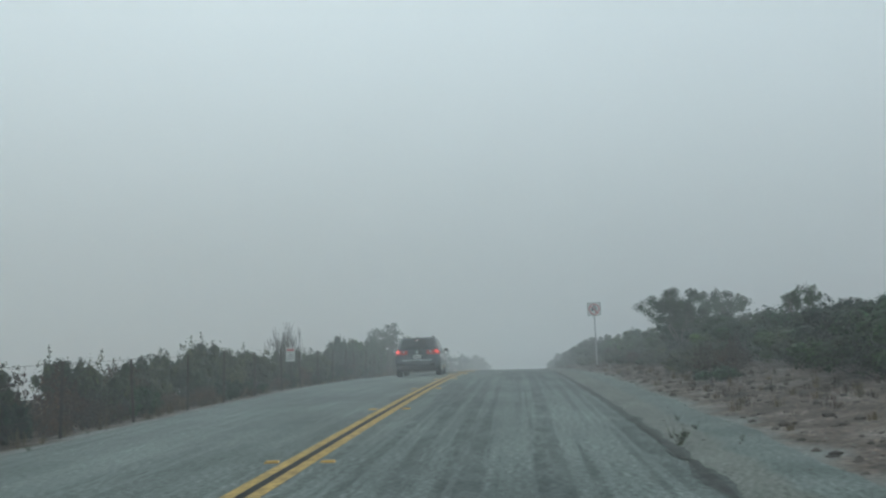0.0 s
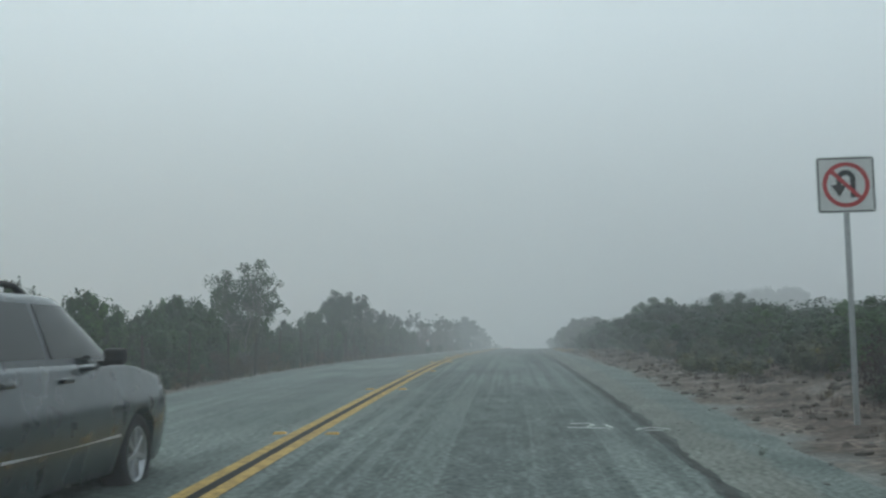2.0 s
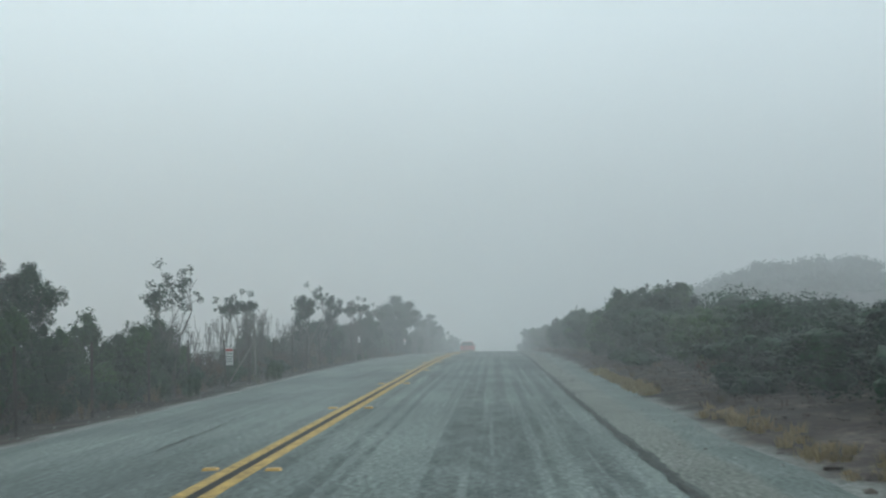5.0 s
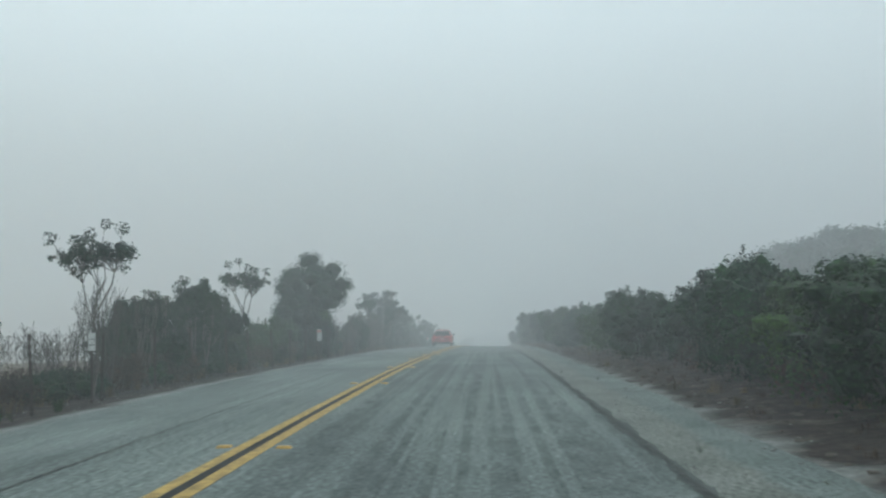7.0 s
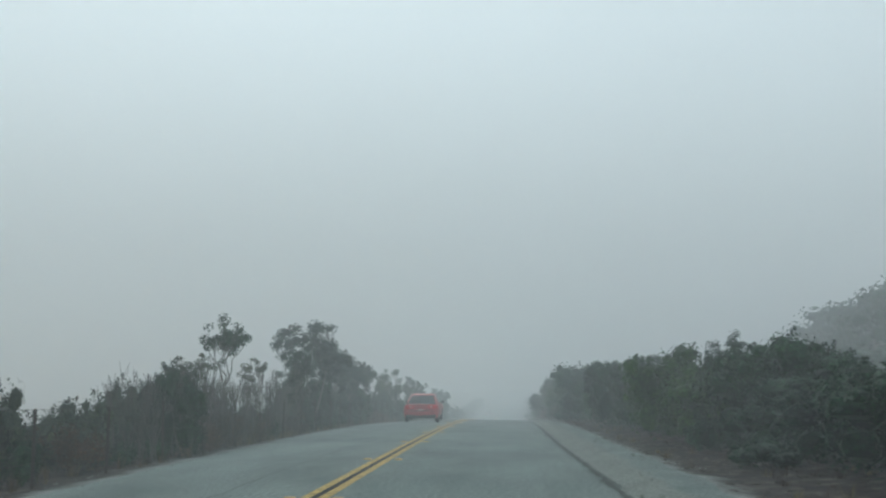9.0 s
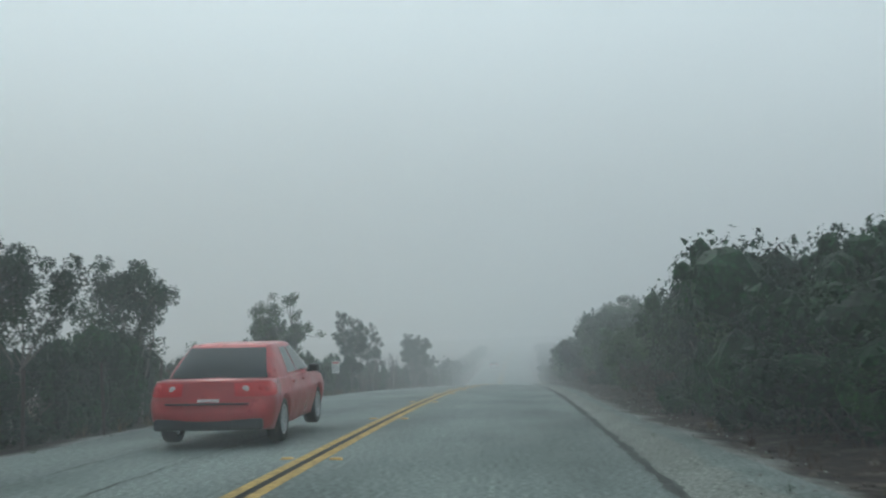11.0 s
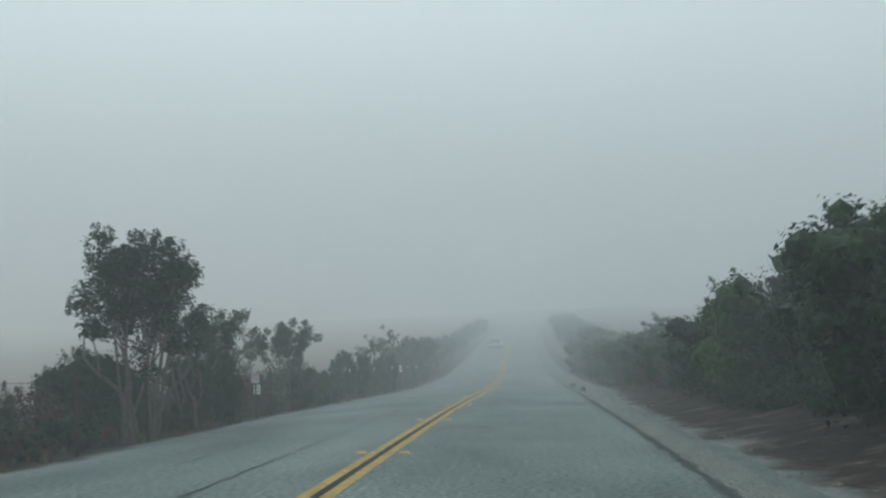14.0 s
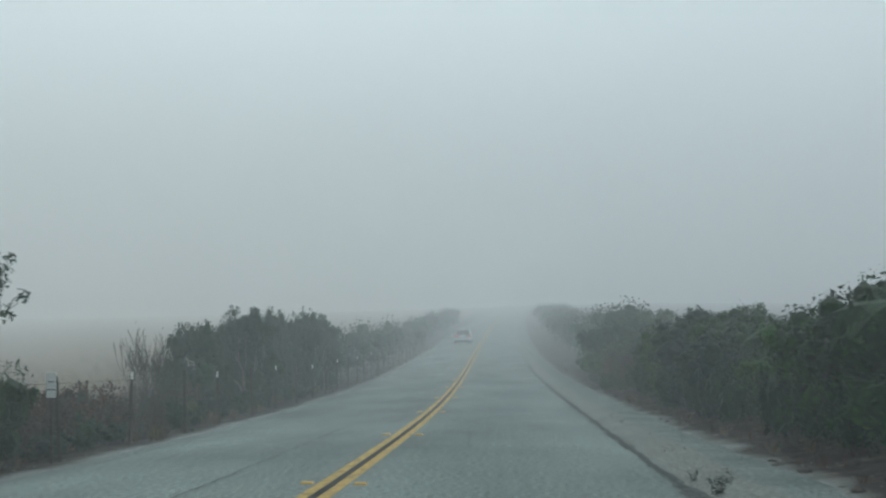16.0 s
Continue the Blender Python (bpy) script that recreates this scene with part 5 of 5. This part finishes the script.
weed_spots += [(rs.uniform(10, 360), 3.85 + rs.uniform(-0.05, 0.9), rs.uniform(0.25, 0.6)) for _ in range(60)]
weed_spots += [(rs.uniform(10, 360), -4.3 - rs.uniform(0, 0.5), rs.uniform(0.3, 0.9)) for _ in range(60)]
for s, u, k in weed_spots:
    o = new("weed", WEEDS[rs.integers(3)])
    o.matrix_world = stand(s, u, rs.uniform(0, 360), -0.01, k * 0.7)
    tagged(o, "small grey-green weed growing at the asphalt's edge", "weed", "weeds along the road's edge")


for s, u, h in ((119.2, -4.05, 0.55), (111.2, -4.15, 0.5), (138.2, -4.1, 0.32), (140.2, -4.05, 0.2)):
    plant("low_shrub", "small round green shrub alone at the asphalt's edge", "shrub", BUSH_MID[rs.integers(4)], stand(s, u, rs.uniform(0, 360)) @ Matrix.Diagonal((h * 0.26, h * 0.26, h / 2.0, 1)), "shrubs at the asphalt's edge")


# loose stones and crumbs of asphalt on the shoulders
def stones(name, label, mat, seed, count, u0, u1, lo, hi):
    rng = np.random.default_rng(seed)
    vs, fs = [], []
    n0 = 0
    for _ in range(count):
        p = np.array(at(rng.uniform(0, 340), rng.uniform(u0, u1)))
        r = rng.uniform(lo, hi)
        g = PEB * (r * rng.uniform(0.7, 1.3, 3) * (1, 1, 0.6)) * (1 + 0.18 * rng.normal(size=(len(PEB), 1)))
        vs += [tuple(q) for q in g + p]
        fs += [tuple(int(i) + n0 for i in q) for q in PEB_F]
        n0 += len(PEB)
    return tagged(new(name, mesh_from(name, vs, fs, mat)), label, "stones", kind="stuff")


STONE = plain("stone", (0.20, 0.205, 0.19), 0.95, vary=0.4, scale=3.0, gloss=0.15)
stones("shoulder_gravel", "loose grey gravel on the paved shoulder", STONE, 95, 3000, 3.8, 5.6, 0.008, 0.028)
stones("left_gravel", "loose grey gravel at the asphalt edge", STONE, 96, 1500, -4.9, -3.8, 0.008, 0.024)
stones("bank_stones", "brown stones and clods on the earth bank", plain("clod", (0.085, 0.072, 0.062), 0.97, vary=0.6, scale=2.5, gloss=0.1), 97, 5200, 4.95, 7.4, 0.02, 0.085)


# ---- fence, notices and road sign ----
def fence_post_mesh():
    bm = box_bm(0, 0, 0.55, 0.048, 0.012, 1.4)
    b2 = box_bm(0, 0.022, 0.55, 0.010, 0.044, 1.4)
    me2 = bpy.data.meshes.new("tmp")
    b2.to_mesh(me2)
    bm.from_mesh(me2)
    b2.free()
    bpy.data.meshes.remove(me2)
    me = bpy.data.meshes.new("post")
    bm.to_mesh(me)
    bm.free()
    me.materials.append(RUST)
    return me


POST = fence_post_mesh()
bmt = box_bm(0, 0.006, 1.19, 0.042, 0.03, 0.13)
TIP = bpy.data.meshes.new("tip")
bmt.to_mesh(TIP)
bmt.free()
TIP.materials.append(WHITE)
fence = thing("wire_fence", "rusty steel T-post and wire fence along the verge", "fence", Matrix.Identity(4))
for k in range(124):
    s = 16 + 3.05 * k
    o = part("post", POST, None, fence)
    if 290 < s < 352 and k % 2 == 0:
        part("tip", TIP, None, o, "white painted post tip")
    o.matrix_world = stand(s, -4.85 + rs.uniform(-0.06, 0.06), rs.uniform(-8, 8), rs.uniform(-0.1, 0.05), 1.0, rs.uniform(-3, 3))
for z in (0.35, 0.65, 0.92, 1.15):
    pts = [at(s, -4.85, z - profile(s, -4.85) + profile(s, -4.85)) for s in np.arange(14, 396, 3.05)]
    part("wire", tube(pts, 0.0035, RUST, "wire", 3), RUST, fence)


def notice(s, z0, z1, w, turn, red, lab):
    t = thing("notice", lab, "sign", stand(s, -4.80, turn), "notices on the fence")
    z0, z1 = z0 - profile(s, -4.8), z1 - profile(s, -4.8)
    part("plate", box_bm(0, -0.03, (z0 + z1) / 2, w, 0.006, z1 - z0, 0.002), WHITE, t)
    plate = t.children[-1]
    if red:
        part("band", box_bm(0, -0.036, z1 - (z1 - z0) * 0.16, w * 0.86, 0.004, (z1 - z0) * 0.14), RED, plate, "red heading band")
    for k in range(4 if red else 2):
        part("bar", box_bm(0, -0.036, z1 - (z1 - z0) * (0.36 + (0.15 if red else 0.32) * k), w * (0.78 if k % 2 else 0.66), 0.004, (z1 - z0) * 0.04), BLACK, plate)
    part("stake", box_bm(0.0, -0.012, z1 / 2 - 0.06, 0.03, 0.02, z1 + 0.12), RUST, t, "rusty steel stake")


notice(32.5, 0.72, 1.14, 0.28, 0, True, "white rectangular notice with grey lines on the fence")
notice(117.0, 0.38, 0.86, 0.22, 0, True, "white upright notice with red heading on the fence")
notice(143.5, 0.70, 1.02, 0.13, 0, False, "small white notice on the fence")
notice(168.8, 0.60, 1.06, 0.24, -6, True, "white upright notice with red band and dark lines")
notice(241.0, 0.72, 1.22, 0.30, 0, True, "white notice with red heading and grey lines")
notice(254.5, 0.85, 1.18, 0.10, 0, False, "narrow white notice hung on the fence")
notice(282.5, 0.74, 0.98, 0.19, 0, True, "white notice plate with red band above another")
notice(282.65, 0.46, 0.70, 0.17, 4, False, "white notice plate below another on the fence")
notice(311.5, 0.80, 1.16, 0.15, 0, False, "narrow white notice with dark mark on the fence")
OLD_WOOD = plain("weathered_wood", (0.17, 0.155, 0.135), 0.9, vary=0.3, scale=8, grain=0.4)
for s in (118.6, 260.5):
    t = thing("fence_brace", "weathered grey wooden brace of a fence corner", "fence brace", stand(s, -4.72 if s < 200 else -5.05), "fence braces")
    part("upright", tube([(0.25, 0, -0.15), (0.25, 0, 0.6), (0.24, 0, 1.25)], [0.04, 0.038, 0.034], OLD_WOOD, "upright", 8), OLD_WOOD, t)
    part("strut", tube([(-0.55, 0, -0.1), (-0.1, 0, 0.6), (0.22, 0, 1.1)], [0.034, 0.032, 0.028], OLD_WOOD, "strut", 8), OLD_WOOD, t)

sign = thing("road_sign", "square white no-U-turn sign with red ring on a steel post", "road sign", stand(47.3, 5.82, -2))
part("post", box_bm(0, 0.025, 1.36, 0.055, 0.035, 2.85, 0.004), STEEL, sign, "galvanised steel post")
ZC = 2.55
bmp = box_bm(0, 0, ZC, 0.61, 0.004, 0.61)
bmesh.ops.bevel(bmp, geom=[e for e in bmp.edges if abs(e.verts[0].co.y - e.verts[1].co.y) > 0.003], offset=0.035, segments=4, affect="EDGES", profile=0.5)
plate = part("plate", bmp, WHITE, sign, "white square plate with rounded corners")


def flat_ring(r0, r1, cy, mat, name, a0=0.0, a1=2 * math.pi, cx=0.0, cz=ZC, seg=40):
    v, f = [], []
    for k in range(seg + 1):
        a = a0 + (a1 - a0) * k / seg
        for r in (r0, r1):
            for y in (cy, cy + 0.0025):
                v.append((cx + r * math.cos(a), y, cz + r * math.sin(a)))
    for k in range(seg):
        b = 4 * k
        f += [(b, b + 2, b + 6, b + 4), (b + 1, b + 5, b + 7, b + 3), (b + 2, b + 3, b + 7, b + 6), (b, b + 4, b + 5, b + 1)]
    return mesh_from(name, v, f, mat)


part("ring", flat_ring(0.20, 0.245, -0.0075, RED, "ring"), RED, plate, "red prohibition ring")
part("slash", box_bm(0, -0.0085, ZC, 0.042, 0.003, 0.42, 0, Matrix.Rotation(radians(-45), 4, "Y")), RED, plate, "red diagonal bar")
part("arrow_bend", flat_ring(0.045, 0.10, -0.005, BLACK, "arrow_bend", 0, math.pi, 0.0, ZC + 0.06), BLACK, plate, "black arrow")
part("arrow_leg", box_bm(0.0725, -0.0038, ZC - 0.04, 0.055, 0.0025, 0.20), BLACK, plate)
part("arrow_shaft", box_bm(-0.0725, -0.0038, ZC + 0.03, 0.055, 0.0025, 0.07), BLACK, plate)
part("arrow_head", mesh_from("arrow_head", [(-0.155, -0.005, ZC), (0.01, -0.005, ZC), (-0.0725, -0.005, ZC - 0.13), (-0.155, -0.0025, ZC), (0.01, -0.0025, ZC), (-0.0725, -0.0025, ZC - 0.13)], [(0, 2, 1), (3, 4, 5), (0, 1, 4, 3), (1, 2, 5, 4), (2, 0, 3, 5)], BLACK), BLACK, plate)
for x0, z0, dx, dz in ((0, 0.285, 0.55, 0.012), (0, -0.285, 0.55, 0.012), (0.285, 0, 0.012, 0.55), (-0.285, 0, 0.012, 0.55)):
    part("border", box_bm(x0, -0.003, ZC + z0, dx, 0.003, dz), BLACK, plate)
for dz in (0.2, -0.2):
    part("bolt", box_bm(0, -0.011, ZC + dz, 0.018, 0.008, 0.018, 0.004), STEEL, sign)

# ---- raised markers and tar seams ----
bmk = box_bm(0, 0, 0.010, 0.15, 0.11, 0.024)
for q in bmk.verts:
    if q.co.z > 0.01:
        q.co.x *= 0.75
        q.co.y *= 0.6
MARK = bpy.data.meshes.new("raised_marker")
bmk.to_mesh(MARK)
bmk.free()
MARK.materials.append(plain("marker_yellow", (0.52, 0.31, 0.055), 0.45, vary=0.3, scale=20))
for k in range(-2, 58):
    s = 10.42 + 7.315 * k if k < 18 else 144.6 + 7.4 * (k - 18)
    for u in (-0.29, 0.29):
        o = new("raised_marker", MARK)
        o.matrix_world = stand(s + (0.1 if u < 0 else 0), u, 0, 0.0)
        tagged(o, "yellow reflective raised marker beside the centre line", "road marker", "raised centre-line markers")


def seam(name, label, seed, s0, s1, u, wide, wander, gaps=0.0, mat=None, lift=0.010):
    """A wavering dark crack filled with tar and dirt."""
    rng = np.random.default_rng(seed)
    v, f = [], []
    prev = False
    for s in np.arange(s0, s1, 0.22):
        if gaps and noise.noise(Vector((s * 0.09, seed * 3.1, 0))) < gaps:
            prev = False
            continue
        c = (u(s) if callable(u) else u) + wander * noise.noise(Vector((s * 0.05, seed, 0))) + 0.03 * noise.noise(Vector((s * 1.1, seed, 5))) + 0.012 * rng.normal()
        w = wide * (0.30 + 1.3 * abs(noise.noise(Vector((s * 0.5, seed, 9)))) + 0.45 * rng.random())
        for x in (c - w / 2, c + w / 2):
            v.append(at(s, x, lift))
        n0 = len(v)
        if prev:
            f.append((n0 - 4, n0 - 3, n0 - 1, n0 - 2))
        prev = True
    return tagged(new(name, mesh_from(name, v, f, mat or SEAM)), label, "road crack", kind="structure")


seam("edge_seam", "dark dirt-filled seam between lane and shoulder", 1, -20, 400, 3.68, 0.095, 0.12, -0.30, None, 0.014)
seam("edge_dirt", "band of dark grit washed along the lane's edge", 1, -20, 400, 3.69, 0.19, 0.12, -0.5, GRIT, 0.008)
seam("edge_seam", "thin dark crack near the edge of the asphalt", 2, 205, 400, lambda q: left_edge(q) + 0.55, 0.032, 0.10, -0.10)
seam("lane_crack", "wandering dark crack in the oncoming lane", 3, 100, 400, -1.35, 0.034, 0.35, 0.0)
seam("lane_crack", "wandering dark crack in the oncoming lane", 4, 190, 400, -2.5, 0.028, 0.5, 0.08)
seam("lane_crack", "faint wandering crack in the driving lane", 5, 180, 400, 1.1, 0.012, 1.2, 0.22)

# ---- sprayed survey marks on the lane and a dead branch on the bank ----
SPRAY = plain("white_spray_paint", (0.62, 0.64, 0.62), 0.8, vary=0.3, scale=14, gloss=0.2)


def sprayed(name, label, lines, wide):
    """Strokes of paint on the road, each a chain of places along and across it."""
    v, f = [], []
    for line in lines:
        n0 = len(v)
        for i, (q, u) in enumerate(line):
            a, b = line[max(i - 1, 0)], line[min(i + 1, len(line) - 1)]
            d = Vector((b[1] - a[1], b[0] - a[0])).normalized()
            for k in (-0.5, 0.5):
                v.append(at(q + k * wide * -d.x * 1.6, u + k * wide * d.y, 0.016))
        for i in range(len(line) - 1):
            f.append((n0 + 2 * i, n0 + 2 * i + 1, n0 + 2 * i + 3, n0 + 2 * i + 2))
    return tagged(new(name, mesh_from(name, v, f, SPRAY)), label, "road marking", kind="structure")


sprayed("survey_mark", "white sprayed survey scribble on the asphalt", [[(48.15, 2.86), (48.25, 3.06), (48.05, 3.12), (47.85, 3.02)], [(47.75, 2.80), (47.72, 3.05), (47.70, 3.30)], [(48.1, 3.24), (47.8, 3.30)]], 0.035)
sprayed("survey_mark", "short white sprayed arrow beside the lane's seam", [[(47.55, 3.52), (47.85, 3.72), (47.62, 3.92)], [(47.52, 3.62), (47.5, 3.82)]], 0.035)
DEAD_WOOD = plain("dead_wood", (0.30, 0.29, 0.27), 0.9, vary=0.3, scale=10, grain=0.4)
branch = thing("fallen_branch", "pale dead branch lying on the earth bank", "branch", stand(265.0, 6.5, 20, 0.12))
part("stem", tube([(-0.75, 0.0, 0.02), (-0.25, 0.05, 0.30), (0.30, 0.0, 0.34), (0.95, -0.08, 0.22)], [0.018, 0.026, 0.030, 0.020], DEAD_WOOD, "stem", 6), DEAD_WOOD, branch)
part("twig", tube([(-0.30, 0.05, 0.29), (-0.62, 0.12, 0.44), (-0.72, 0.2, 0.58)], [0.014, 0.010, 0.006], DEAD_WOOD, "twig", 5), DEAD_WOOD, branch)
part("twig", tube([(0.25, 0.0, 0.34), (0.48, 0.1, 0.52), (0.60, 0.2, 0.60)], [0.014, 0.010, 0.006], DEAD_WOOD, "twig", 5), DEAD_WOOD, branch)
